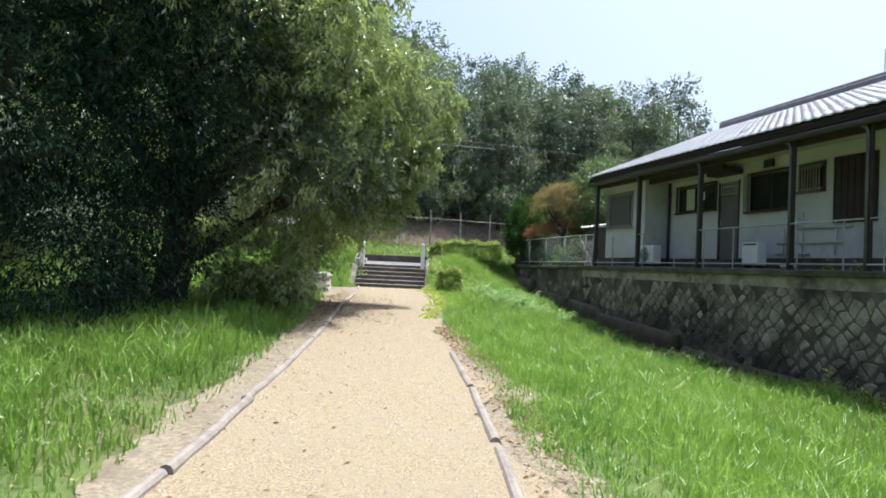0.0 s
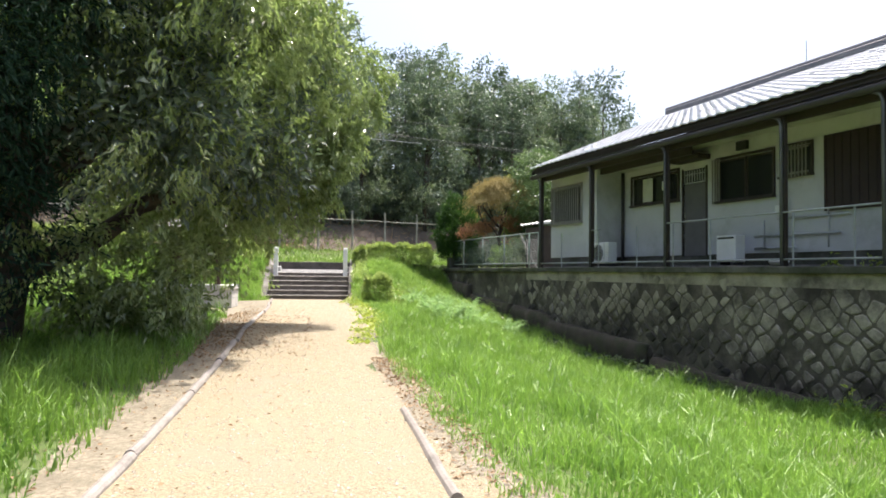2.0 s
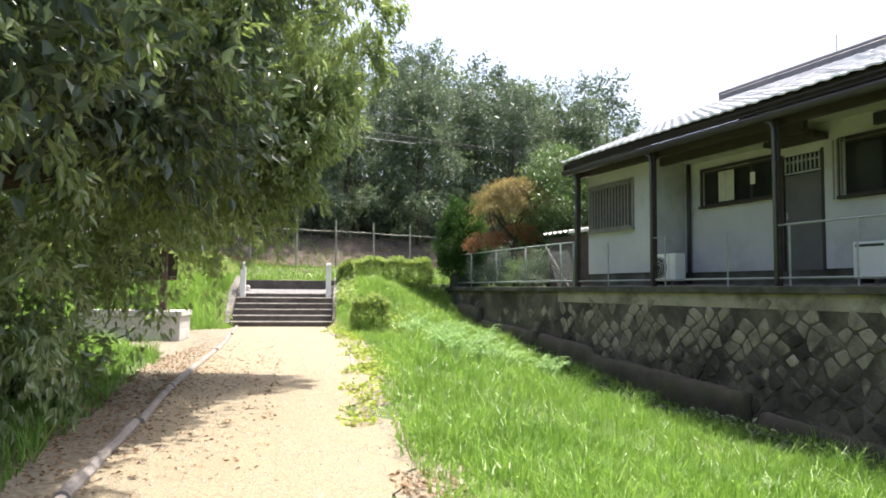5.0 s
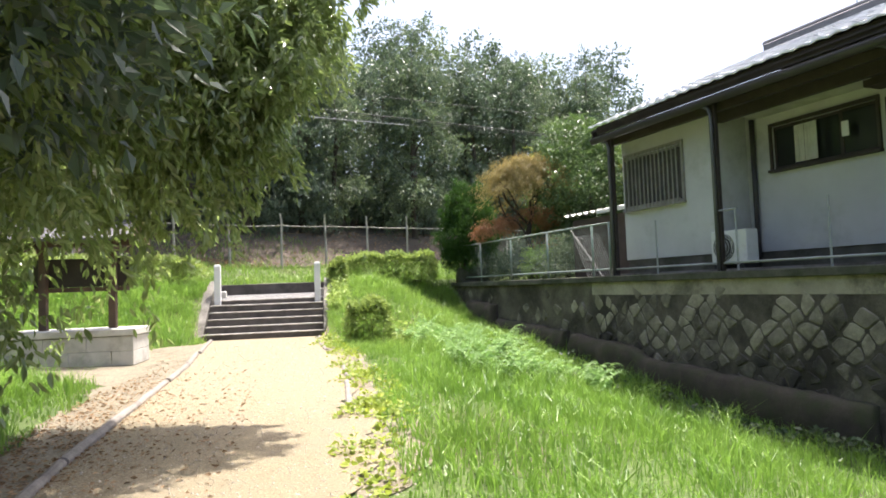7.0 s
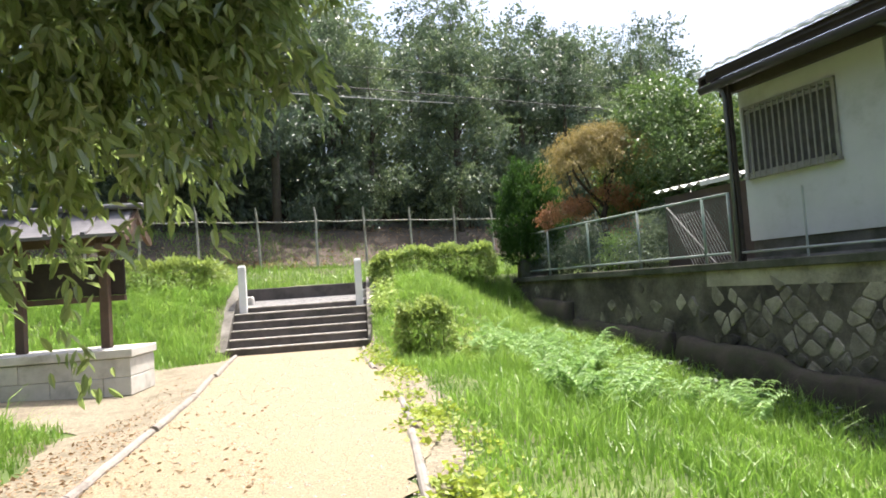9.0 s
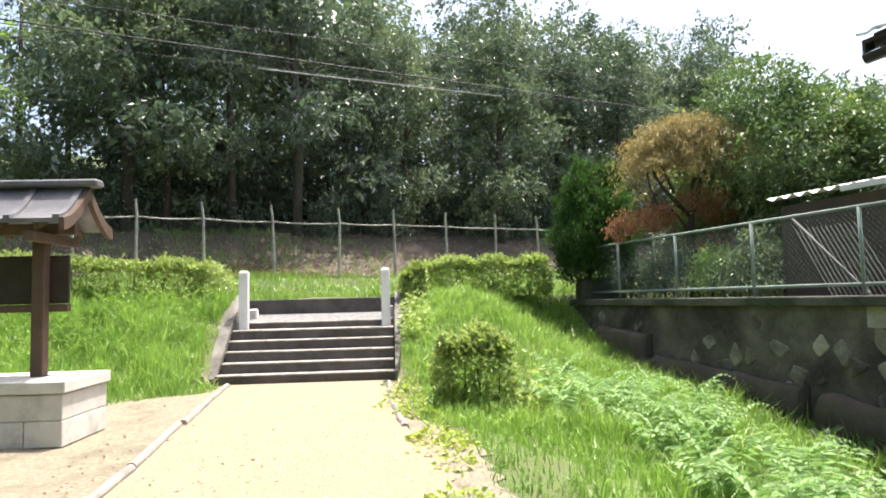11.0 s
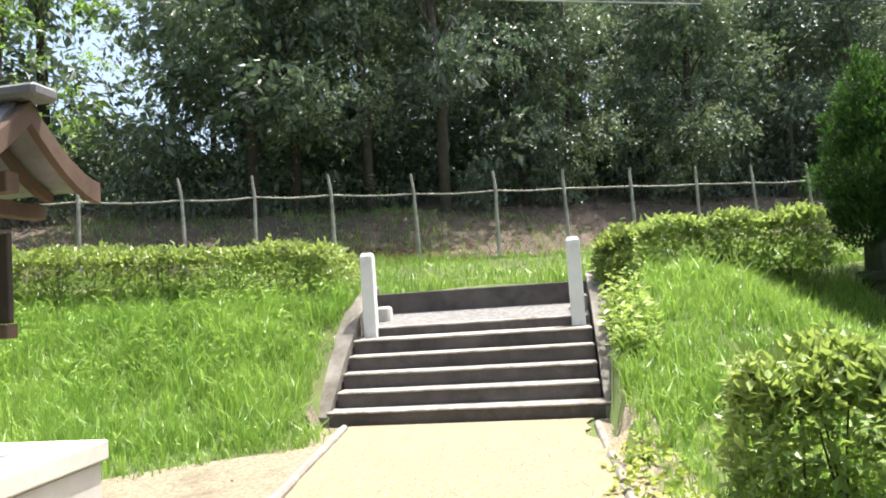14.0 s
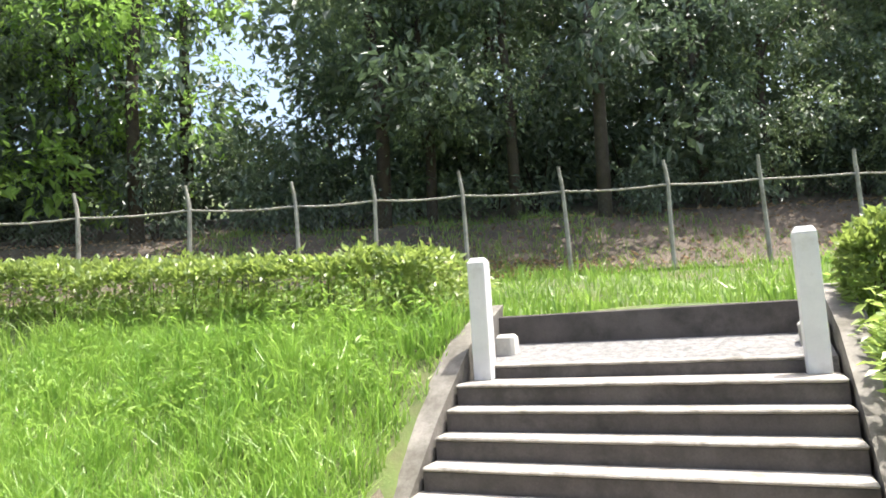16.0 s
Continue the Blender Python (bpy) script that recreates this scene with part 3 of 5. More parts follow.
            z = h[3]
        if z < z1:
            box(bm, a, b, y0, y1, z, z1)
    bmesh.ops.remove_doubles(bm, verts=bm.verts, dist=1e-5)
    return bm


VA, VB = 0.55, 1.35
H_TOP = 4.62
WIN = {"w1": (-2.95, -1.33, 2.97, 4.06), "w2": (0.02, 1.88, 3.33, 4.08), "door": (2.06, 2.84, 1.90, 4.03), "w3": (3.24, 4.82, 3.15, 4.11), "w3b": (5.05, 5.75, 3.50, 4.10), "w4": (6.05, 7.18, 2.70, 4.18), "w5": (7.9, 9.4, 2.6, 4.15)}
part("wall", wall_with(-3.08, -0.55, VA, VA + 0.16, 1.92, H_TOP, [WIN["w1"]]), M_PLASTER, house, "pale green-white plaster wall")
part("wall", a_box(-0.71, -0.55, VA + 0.16, VB, 1.92, H_TOP), M_PLASTER, house, "pale green-white plaster wall")
part("wall", wall_with(-0.71, 12.2, VB, VB + 0.16, 1.92, H_TOP, [WIN[k] for k in ("w2", "door", "w3", "w3b", "w4", "w5")]), M_PLASTER, house, "pale green-white plaster wall")
part("wall", a_box(-3.08, -2.92, VA + 0.16, 7.3, 1.92, H_TOP), M_PLASTER, house, "plaster gable wall")
part("wall", a_box(-2.92, 12.2, 7.14, 7.3, 1.92, H_TOP), M_PLASTER, house, "plaster rear wall")
part("wall", a_box(12.04, 12.2, VB + 0.16, 7.14, 1.92, H_TOP), M_PLASTER, house, "plaster gable wall")
part("foundation", a_box(-3.06, -0.57, VA + 0.03, VB + 0.1, 1.60, 1.92), M_COPING, house, "dark concrete foundation")
part("foundation", a_box(-0.6, 12.18, VB + 0.03, 7.2, 1.60, 1.92), M_COPING, house, "dark concrete foundation")
part("inner_floor", a_box(-2.9, 12.0, VB + 0.2, 7.1, 1.92, 1.99), M_DARKWOOD, house)
part("inner_ceiling", a_box(-2.9, 12.0, VA + 0.2, 7.1, 4.55, 4.60), M_SOFFIT, house)


def window(key, y, bars=0, curtain=False, frame_mat=M_DARKWOOD, mull=1, hood=False, label="dark glazed window"):
    a, b, z0, z1 = WIN[key]
    w = part("window", a_box(a - 0.05, b + 0.05, y - 0.045, y - 0.004, z1, z1 + 0.06), frame_mat, house, label)
    part("sill", a_box(a - 0.06, b + 0.06, y - 0.10, y + 0.02, z0 - 0.05, z0, 0.006), frame_mat, w)
    for x in (a - 0.05, b):
        part("jamb", a_box(x, x + 0.05, y - 0.045, y - 0.004, z0, z1), frame_mat, w)
    bm = bmesh.new()
    n = mull + 1
    for i in range(n):
        p, q = a + (b - a) * i / n, a + (b - a) * (i + 1) / n
        s = 0.03 * (i % 2)
        for bx in ((p, q, z0, z0 + 0.045), (p, q, z1 - 0.045, z1), (p, p + 0.04, z0 + 0.045, z1 - 0.045), (q - 0.04, q, z0 + 0.045, z1 - 0.045)):
            box(bm, bx[0], bx[1], y + 0.03 + s, y + 0.055 + s, bx[2], bx[3])
        part("pane", a_box(p + 0.03, q - 0.03, y + 0.04 + s, y + 0.045 + s, z0 + 0.04, z1 - 0.04), M_GLASS, w)
    part("sash", bm, frame_mat, w)
    if curtain:
        bm = bmesh.new()
        ca, cb = a + (b - a) * curtain[0], a + (b - a) * curtain[1]
        cols = 26
        vs = [[bm.verts.new((ca + (cb - ca) * i / cols, y + 0.022 + 0.012 * math.sin(i * 1.9), z)) for z in (z0 + 0.06, z1 - 0.06)] for i in range(cols + 1)]
        for p, q in zip(vs, vs[1:]):
            bm.faces.new((p[0], q[0], q[1], p[1]))
        part("curtain", bm, M_BLIND if bars else M_CURTAIN, w, "curtain behind the window")
    if bars:
        for i in range(bars):
            x = a + 0.05 + (b - a - 0.1) * i / (bars - 1)
            part("bar", a_box(x - 0.011, x + 0.011, y - 0.115, y - 0.095, z0 - 0.06, z1 + 0.02), M_BARGREY, w)
        for z in (z0 + 0.02, z1 - 0.08):
            part("bar", a_box(a, b, y - 0.094, y - 0.078, z, z + 0.03), M_BARGREY, w)
    if hood:
        part("hood", a_box(a - 0.25, b + 0.2, y - 0.55, y - 0.002, z1 + 0.22, z1 + 0.27, 0.008), M_SOFFIT, w, "pale window hood")
    return w


window("w1", VA, bars=14, mull=1, curtain=(0.02, 0.98), frame_mat=M_BARGREY, label="window behind close vertical metal bars")
window("w2", VB, bars=0, mull=2, curtain=(0.22, 0.45), hood=True, label="dark glazed window with a pale curtain")
w3 = window("w3", VB, mull=1, label="dark sliding window")
for x in (3.13, 3.20, 3.27, 3.34):
    part("bar", a_box(x - 0.012, x + 0.012, VB - 0.09, VB - 0.07, 3.10, 4.14), M_BARGREY, w3)
window("w3b", VB, bars=8, mull=1, label="small dark window behind vertical bars")
window("w5", VB, mull=1, label="tall dark window")
a, b, z0, z1 = WIN["w4"]
w4 = part("shutter", a_box(a, b, VB - 0.05, VB + 0.05, z0, z1, 0.008), M_BROWNDOOR, house, "dark brown closed shutter")
for i in range(7):
    x = a + 0.04 + (b - a - 0.1) * i / 6
    part("batten", a_box(x, x + 0.025, VB - 0.065, VB - 0.05, z0 + 0.02, z1 - 0.02), M_BROWNDOOR, w4)
a, b, z0, z1 = WIN["door"]
door = part("door", a_box(a, b, VB + 0.02, VB + 0.07, z0, z1 - 0.36, 0.005), M_GREYDOOR, house, "plain grey house door under a barred transom")
part("transom", a_box(a, b, VB + 0.03, VB + 0.06, z1 - 0.35, z1), M_GLASS, door)
for i in range(9):
    x = a + 0.03 + (b - a - 0.08) * i / 8
    part("transom_bar", a_box(x, x + 0.025, VB - 0.01, VB + 0.012, z1 - 0.30, z1 - 0.02), M_ALU, door)
for z in (z1 - 0.34, z1 - 0.13):
    part("transom_bar", a_box(a, b, VB + 0.013, VB + 0.028, z, z + 0.03), M_ALU, door)
for x in (a - 0.05, b):
    part("jamb", a_box(x, x + 0.05, VB - 0.02, VB + 0.10, z0, z1 + 0.04), M_DARKWOOD, door)
part("handle", a_tube([(a + 0.08, VB - 0.03, 2.85), (a + 0.08, VB - 0.03, 2.98)], 0.012, 6), M_ALU, door, "metal door handle")
part("vent", a_box(3.86, 4.16, VB - 0.10, VB - 0.003, 4.24, 4.44, 0.01), M_BLACK, house, "dark wall vent")
part("meter", a_box(1.35, 1.47, VB - 0.09, VB - 0.07, 3.62, 3.86, 0.008), M_WHITE, house, "small white box in the window")
part("lintel_box", a_box(1.95, 3.0, VB - 0.40, VB - 0.003, 4.20, 4.32, 0.01), M_DARKWOOD, house, "dark canopy over the door")
part("drain_pipe", a_tube([(-0.36, VB - 0.06, 1.66), (-0.36, VB - 0.06, 4.3)], 0.045, 8), M_GUTTER, house, "dark drain pipe", True)
for z, u0, u1 in ((2.28, 4.35, 6.4), (2.62, 4.95, 6.6), (2.02, 4.35, 5.4)):
    part("service_pipe", a_tube([(u0, VB - 0.05, z), (u1, VB - 0.05, z)], 0.022, 6), M_ALU, house, "grey service pipe", True)
for u, z0_, z1_ in ((4.6, 2.02, 2.62), (5.2, 1.9, 3.0), (6.15, 2.0, 2.75)):
    part("service_pipe", a_tube([(u, VB - 0.05, z0_), (u, VB - 0.05, z1_)], 0.018, 6), M_ALU, house, "grey service pipe", True)
part("junction_box", a_box(4.95, 5.07, VB - 0.12, VB - 0.003, 2.72, 2.90, 0.01), M_WHITE, house, "white junction box")

# posts, beam, gutter, soffit
POSTS = (-2.76, 0.0, 3.05, 6.27, 8.22, 11.2)
for u in POSTS:
    p = part("post", a_box(u - 0.04, u + 0.04, 0.0, 0.08, 1.60, 4.42, 0.006), M_DARKWOOD, house, "dark timber veranda post")
    part("downpipe", a_tube([(u - 0.01, -0.035, 1.46), (u - 0.01, -0.035, 4.22), (u - 0.04, -0.05, 4.33), (u - 0.20, -0.08, 4.42)], 0.03, 8), M_DOWNPIPE, p, "grey rainwater pipe with elbow", True)
part("beam", a_box(-3.1, 12.3, 0.0, 0.12, 4.425, 4.56, 0.006), M_DARKWOOD, house, "dark eaves beam")
part("inner_beam", a_box(-3.05, 12.25, 0.13, 0.24, 4.30, 4.495, 0.006), M_DARKWOOD, house, "dark inner eaves beam")
part("wall_plate", a_box(-0.5, 3.1, 0.62, 0.72, 4.24, 4.495, 0.006), M_DARKWOOD, house, "dark cross beam")
part("soffit", a_box(-3.26, -3.09, 0.26, 6.8, 4.50, 4.54), M_SOFFIT, house, "pale gable soffit")
part("soffit", a_box(-3.1, 12.3, 0.125, VB - 0.002, 4.50, 4.54), M_SOFFIT, house, "pale painted soffit")
bm = bmesh.new()
arc = [(-0.10 + 0.075 * math.cos(t), 4.47 + 0.10 * math.sin(t)) for t in [math.pi * (1 + k / 8) for k in range(9)]]
rings = []
for u in (-3.20, 12.35):
    rings.append([bm.verts.new((u, yy, zz)) for yy, zz in arc] + [bm.verts.new((u, yy * 0.94 - 0.006, zz + 0.008)) for yy, zz in arc[::-1]])
k = len(rings[0])
for i in range(k):
    bm.faces.new((rings[0][i], rings[0][(i + 1) % k], rings[1][(i + 1) % k], rings[1][i]))
bm.faces.new(rings[0]), bm.faces.new(rings[1][::-1])
part("gutter", bm, M_GUTTER, house, "dark half-round gutter", True)
part("fascia", a_box(-3.15, 12.35, -0.02, 0.02, 4.57, 4.74), M_DARKWOOD, house, "dark fascia board")

# the roof
RV0, RZ0, RV1, RZ1 = -0.06, 4.74, 5.30, 6.98
RU0, RU1 = -3.30, 12.5
SL = math.hypot(RV1 - RV0, RZ1 - RZ0)
ANG = math.degrees(math.atan2(RZ1 - RZ0, RV1 - RV0))
bm = bmesh.new()
for s in (0, 1):
    e, r = (RV0 if not s else 2 * RV1 - RV0), RV1
    vs = [bm.verts.new(c) for c in ((RU0 + .05, e, RZ0 - 0.06), (RU1 - .05, e, RZ0 - 0.06), (RU1 - .05, r, RZ1 - 0.06), (RU0 + .05, r, RZ1 - 0.06), (RU0 + .05, e, RZ0 - 0.10), (RU1 - .05, e, RZ0 - 0.10), (RU1 - .05, r, RZ1 - 0.10), (RU0 + .05, r, RZ1 - 0.10))]
    for q in ((0, 1, 2, 3), (7, 6, 5, 4), (0, 4, 5, 1), (1, 5, 6, 2), (2, 6, 7, 3), (3, 7, 4, 0)):
        bm.faces.new([vs[i] for i in q])
roof = part("roof", bm, M_DARKWOOD, house, "shallow pitched roof of silver-grey wave tiles")
for u in (RU0 + 0.02, RU1 - 0.06):
    bm = bmesh.new()
    vs = [bm.verts.new((x, yy, zz)) for x in (u, u + 0.04) for yy, zz in ((RV0, RZ0 - 0.05), (RV1, RZ1 - 0.05), (2 * RV1 - RV0, RZ0 - 0.05), (2 * RV1 - RV0, RZ0 - 0.22), (RV1, RZ1 - 0.24), (RV0, RZ0 - 0.22))]
    bm.faces.new([vs[i] for i in (0, 1, 4, 5)]), bm.faces.new([vs[i] for i in (1, 2, 3, 4)])
    bm.faces.new([vs[i] for i in (6, 11, 10, 7)]), bm.faces.new([vs[i] for i in (7, 10, 9, 8)])
    for i in range(6):
        j = (i + 1) % 6
        bm.faces.new((vs[i], vs[j], vs[6 + j], vs[6 + i]))
    part("bargeboard", bm, M_DARKWOOD, roof)
TW, TL = 0.27, 0.26


def tile_arrays():
    """One wave tile, lower edge at y=0, with a turned-down front lip."""
    n = 7
    xs = [TW * i / (n - 1) * 1.04 for i in range(n)]
    zp = [0.022 + 0.013 * math.cos(2 * math.pi * i / (n - 1) * 1.0 + 0.3) for i in range(n)]
    v = []
    for yy, lift in ((0.0, 0.030), (TL * 1.12, 0.0)):
        v += [(x, yy, z + lift) for x, z in zip(xs, zp)]
    v += [(x, 0.0, z + 0.030 - 0.035) for x, z in zip(xs, zp)]
    f = [(i, i + 1, n + i + 1, n + i) for i in range(n - 1)] + [(2 * n + i, 2 * n + i + 1, i + 1, i) for i in range(n - 1)]
    return np.array(v), np.array(f)


TV, TF = tile_arrays()
tile_me = np_mesh("tile", TV, TF, M_TILE, True)
ROOFM = Matrix.Translation((0, RV0, RZ0)) @ Matrix.Rotation(radians(ANG), 4, "X")
cols, rows_n = int((RU1 - RU0) / TW), int(SL / TL)
restv, restf, cnt, made = [], [], 0, 0
RM = np.array(ROOFM)
for r in range(rows_n):
    for c in range(cols):
        u = RU0 + c * TW
        if r < 6 and made < 290 and u < 9.6:
            ob = part("tile", tile_me, None, roof)
            ob.matrix_basis = ROOFM @ Matrix.Translation((u, r * TL - 0.05, random.uniform(-0.004, 0.004)))
            made += 1
            continue
        P = TV + np.array([u, r * TL - 0.05, random.uniform(-0.004, 0.004)])
        P = P @ RM[:3, :3].T + RM[:3, 3]
        restv.append(P), restf.append(TF + cnt)
        cnt += len(TV)
ob = part("upper_tiles", np_mesh("upper_tiles", np.concatenate(restv), np.concatenate(restf), M_TILE, True), None, roof)
tagged(ob, kind="stuff")
ridge = part("ridge", a_box(RU0 - 0.02, RU1, RV1 - 0.13, RV1 + 0.13, RZ1 - 0.03, RZ1 + 0.17, 0.03), M_RIDGE, roof, "dark ridge of stacked tiles")
part("ridge_cap", a_tube([(RU0 - 0.05, RV1, RZ1 + 0.2), (RU1, RV1, RZ1 + 0.2)], 0.09, 8), M_RIDGE, ridge, "", True)
aer = thing("aerial_pole", pose(25.6, 39.3, 0), "thin grey metal mast far behind the house", "mast")
part("mast", a_tube([(0, 0, 0), (0, 0, 15.4)], [0.06, 0.03], 6), M_ALU, aer)


def air_conditioner(u, v, label, w=0.39, fan=True):
    ob = thing("air_conditioner", HOUSE @ pose(u, v, 1.64), label, "air conditioner", "outdoor air conditioner units")
    for x in (-w + 0.06, w - 0.14):
        part("foot", a_box(x, x + 0.08, -0.15, 0.15, 0, 0.08), M_BLACK, ob)
    part("body", a_box(-w, w, -0.14, 0.14, 0.08, 0.66, 0.015), M_WHITE, ob)
    if not fan:
        part("top_grille", a_box(-w + 0.05, w - 0.05, -0.146, -0.138, 0.58, 0.62), M_BLACK, ob)
        return ob
    g = part("fan_grille", a_tube([(-0.10, -0.142, 0.37), (-0.10, -0.155, 0.37)], [0.235, 0.225], 24), M_BLACK, ob, "round black fan grille")
    for r in (0.07, 0.13, 0.19, 0.225):
        pts = [(-0.10 + r * math.cos(t), -0.16, 0.37 + r * math.sin(t)) for t in [2 * math.pi * i / 20 for i in range(21)]]
        part("grille_ring", a_tube(pts, 0.005, 5, False), M_WHITE, g)
    part("panel_seam", a_box(0.19, 0.195, -0.146, -0.139, 0.1, 0.64), M_BLACK, ob)
    return ob


air_conditioner(-0.28, 0.62, "white air conditioner unit with round fan on the walkway")
air_conditioner(4.12, 0.85, "white boxy outdoor unit on the walkway by the wall", 0.28, False)
jug = new("plastic_cover", bm_mesh("plastic_cover", a_box(-0.2, 0.2, -0.1, 0.1, 0, 0.12, 0.05), M_WHITE))
jug.matrix_basis = HOUSE @ pose(5.9, 0.3, 1.64)
tagged(jug, "small white plastic cover lying on the walkway", "cover")

# handrail along the walkway
rail = thing("handrail", HOUSE, "weathered grey steel pipe handrail along the house walkway", "railing")
for u in (-1.5, 0.38, 2.0, 3.3, 4.45, 6.5, 7.7, 8.6, 9.9):
    part("post", a_tube([(u, -0.02, 1.60), (u, -0.02, 2.60)], 0.017, 7), M_PIPE, rail)
for a, b in ((0.05, 0.42), (3.1, 4.9), (4.9, 8.2), (8.3, 11)):
    part("top_rail", a_tube([(a, -0.02, 2.60), (b, -0.02, 2.60)], 0.018, 7), M_PIPE, rail, "", True)
for a, b in ((-2.7, 0), (0.1, 3.0), (3.1, 6.2), (6.3, 11)):
    part("bottom_rail", a_tube([(a, -0.02, 1.73), (b, -0.02, 1.73)], 0.02, 7), M_PIPE, rail, "", True)

# ---- green mesh fence on the retaining wall ----
def chain_link(u0, u1, z0, z1, pitch, r, at):
    """Crossing wires of a wire mesh, as thin square prisms: verts, faces. at(u, z) gives the place."""
    segs = []
    h = z1 - z0
    for s in (1, -1):
        c = u0 - h
        while c < u1 + h:
            a, b = (c, z0), (c + s * h, z1)
            t0, t1 = 0.0, 1.0
            du = b[0] - a[0]
            lo, hi = sorted(((u0 - a[0]) / du, (u1 - a[0]) / du))
            t0, t1 = max(t0, lo), min(t1, hi)
            if t1 - t0 > 0.02:
                segs.append(((a[0] + du * t0, z0 + h * t0), (a[0] + du * t1, z0 + h * t1)))
            c += pitch
    v, f = [], []
    for a, b in segs:
        k = len(v)
        for p in (a, b):
            for d in ((r, 0), (-r, r), (-r, -r)):
                q = at(p[0], p[1])
                v.append((q[0] + d[0] * 0.5, q[1] + d[0], q[2] + d[1]))
        f += [(k, k + 1, k + 4, k + 3), (k + 1, k + 2, k + 5, k + 4), (k + 2, k, k + 3, k + 5)]
    return np.array(v), np.array(f)


gf = thing("mesh_fence", HOUSE, "faded green pipe fence with wire mesh on the retaining wall", "fence")
GU = (-10.45, -8.95, -7.15, -5.35, -3.55, -2.95)
for u in GU:
    part("post", a_tube([(u, 0.02, 1.58), (u, 0.02, 2.72)], 0.024, 8), M_GREENPIPE, gf, "", True)
for z in (2.70, 1.74):
    part("rail", a_tube([(GU[0], 0.02, z), (GU[-1], 0.02, z)], 0.022, 8), M_GREENPIPE, gf, "", True)
v, f = chain_link(GU[0], GU[-1], 1.74, 2.70, 0.075, 0.0013, lambda u, z: (u, 0.02, z))
tagged(part("mesh", np_mesh("mesh", v, f, M_MESHWIRE), None, gf, "green wire mesh"), kind="stuff")

# ---- wire fence with concrete posts before the wood ----
def fence_at(s):
    return FX + FDX * s, FY + FDY * s


wf = thing("wire_fence", pose(0, 0, 0), "rusty wire mesh fence on leaning concrete posts before the wood", "fence")
FS = [-12.6, -10.9, -9.3, -7.6, -5.8, -4.0, -2.0, 0.0, 1.40, 3.07, 4.95, 6.85, 8.65, 10.45, 12.3, 14.05, 15.85, 17.65, 19.5, 21.4]
tops = []
for k, s in enumerate(FS):
    x, y = fence_at(s)
    g = float(height(x, y))
    zt = 4.02 + random.uniform(-0.03, 0.03)
    lean = random.uniform(-0.05, 0.05)
    ob = part("post", a_tube([(x, y, g - 0.1), (x + lean * 0.5, y, g + 1.0), (x + lean, y, zt), (x + lean - 0.01, y - 0.02, zt + 0.18), (x + lean - 0.03 + random.uniform(-0.03, 0.03), y - 0.06, zt + 0.44)], [0.046, 0.042, 0.039, 0.037, 0.03], 6), M_CPOST, wf, "weathered concrete post bent at the top")
    tops.append((x + lean, y, zt, g))
for a, b in zip(tops, tops[1:]):
    sag = random.uniform(0.0, 0.05)
    mid = [(a[0] + (b[0] - a[0]) * t, a[1] + (b[1] - a[1]) * t, a[2] + (b[2] - a[2]) * t - sag * math.sin(math.pi * t) - 0.02) for t in (0, 0.25, 0.5, 0.75, 1)]
    part("rail", a_tube(mid, 0.02, 6), M_CPOST, wf, "pale top rail of the fence")
L = FS[-1] - FS[0]
v, f = chain_link(0, L, 0.0, 1.62, 0.11, 0.0016, lambda u, z: (*fence_at(FS[0] + u), 2.38 + z))
tagged(part("mesh", np_mesh("mesh", v, f, M_GREYWIRE), None, wf, "grey wire mesh"), kind="stuff")

# ---- roofed notice stand on a stone base ----
nb = thing("notice_shrine", pose(-5.13, 23.62, 0), "roofed wooden notice stand on a pale stone block base", "notice stand")
nbz = 0.37
base = part("base", a_box(-1.06, 1.06, -0.46, 0.46, nbz - 0.3, nbz + 0.1), M_BLOCK, nb, "base of pale cut stone blocks")
for row in range(2):
    cuts = [-1.1, -0.42, 0.30, 1.1] if row else [-1.1, -0.75, 0.0, 0.72, 1.1]
    z0 = nbz - 0.06 + row * 0.265
    for a, b in zip(cuts, cuts[1:]):
        bm = a_box(a + 0.004, b - 0.004, -0.51, 0.51, z0, z0 + 0.26, 0.008, 0.004)
        part("block", bm, M_BLOCK, base)
part("slab", a_box(-1.13, 1.13, -0.54, 0.54, nbz + 0.475, nbz + 0.60, 0.012), M_BLOCK, base, "pale stone capping slab")
for x in (-0.6, 0.6):
    part("post", a_box(x - 0.065, x + 0.065, -0.065, 0.065, nbz + 0.60, 2.62, 0.008), M_TIMBER, nb, "square old timber post")
part("beam", a_box(-0.98, 0.98, -0.05, 0.05, 2.50, 2.62, 0.006), M_TIMBER, nb)
for x in (-0.72, 0.72):
    part("cross_beam", a_box(x - 0.05, x + 0.05, -0.5, 0.5, 2.40, 2.50, 0.006), M_TIMBER, nb)
part("board", a_box(-0.80, 0.86, 0.075, 0.115, 1.75, 2.28, 0.006), M_DARKWOOD, nb, "dark wooden notice board")
part("board_rail", a_box(-0.80, 0.86, 0.05, 0.14, 1.66, 1.745, 0.006), M_TIMBER, nb)
nroof = part("roof", a_box(-1.22, 1.22, -0.10, 0.10, 3.02, 3.10, 0.02), M_RIDGE, nb, "small curved gable roof with metal sheeting and ridge cap")


def slope(sgn, x0, x1, lift, thick, material, name, out=0.55, n=9, parent=nroof):
    bm = bmesh.new()
    rows_ = []
    for i in range(n):
        t = i / (n - 1)
        yy = sgn * out * t
        zz = 3.02 - 0.50 * (t * 1.25 - 0.25 * t * t) + 0.10 * t ** 3 + lift
        rows_.append([bm.verts.new(c) for c in ((x0, yy, zz), (x1, yy, zz), (x1, yy, zz - thick), (x0, yy, zz - thick))])
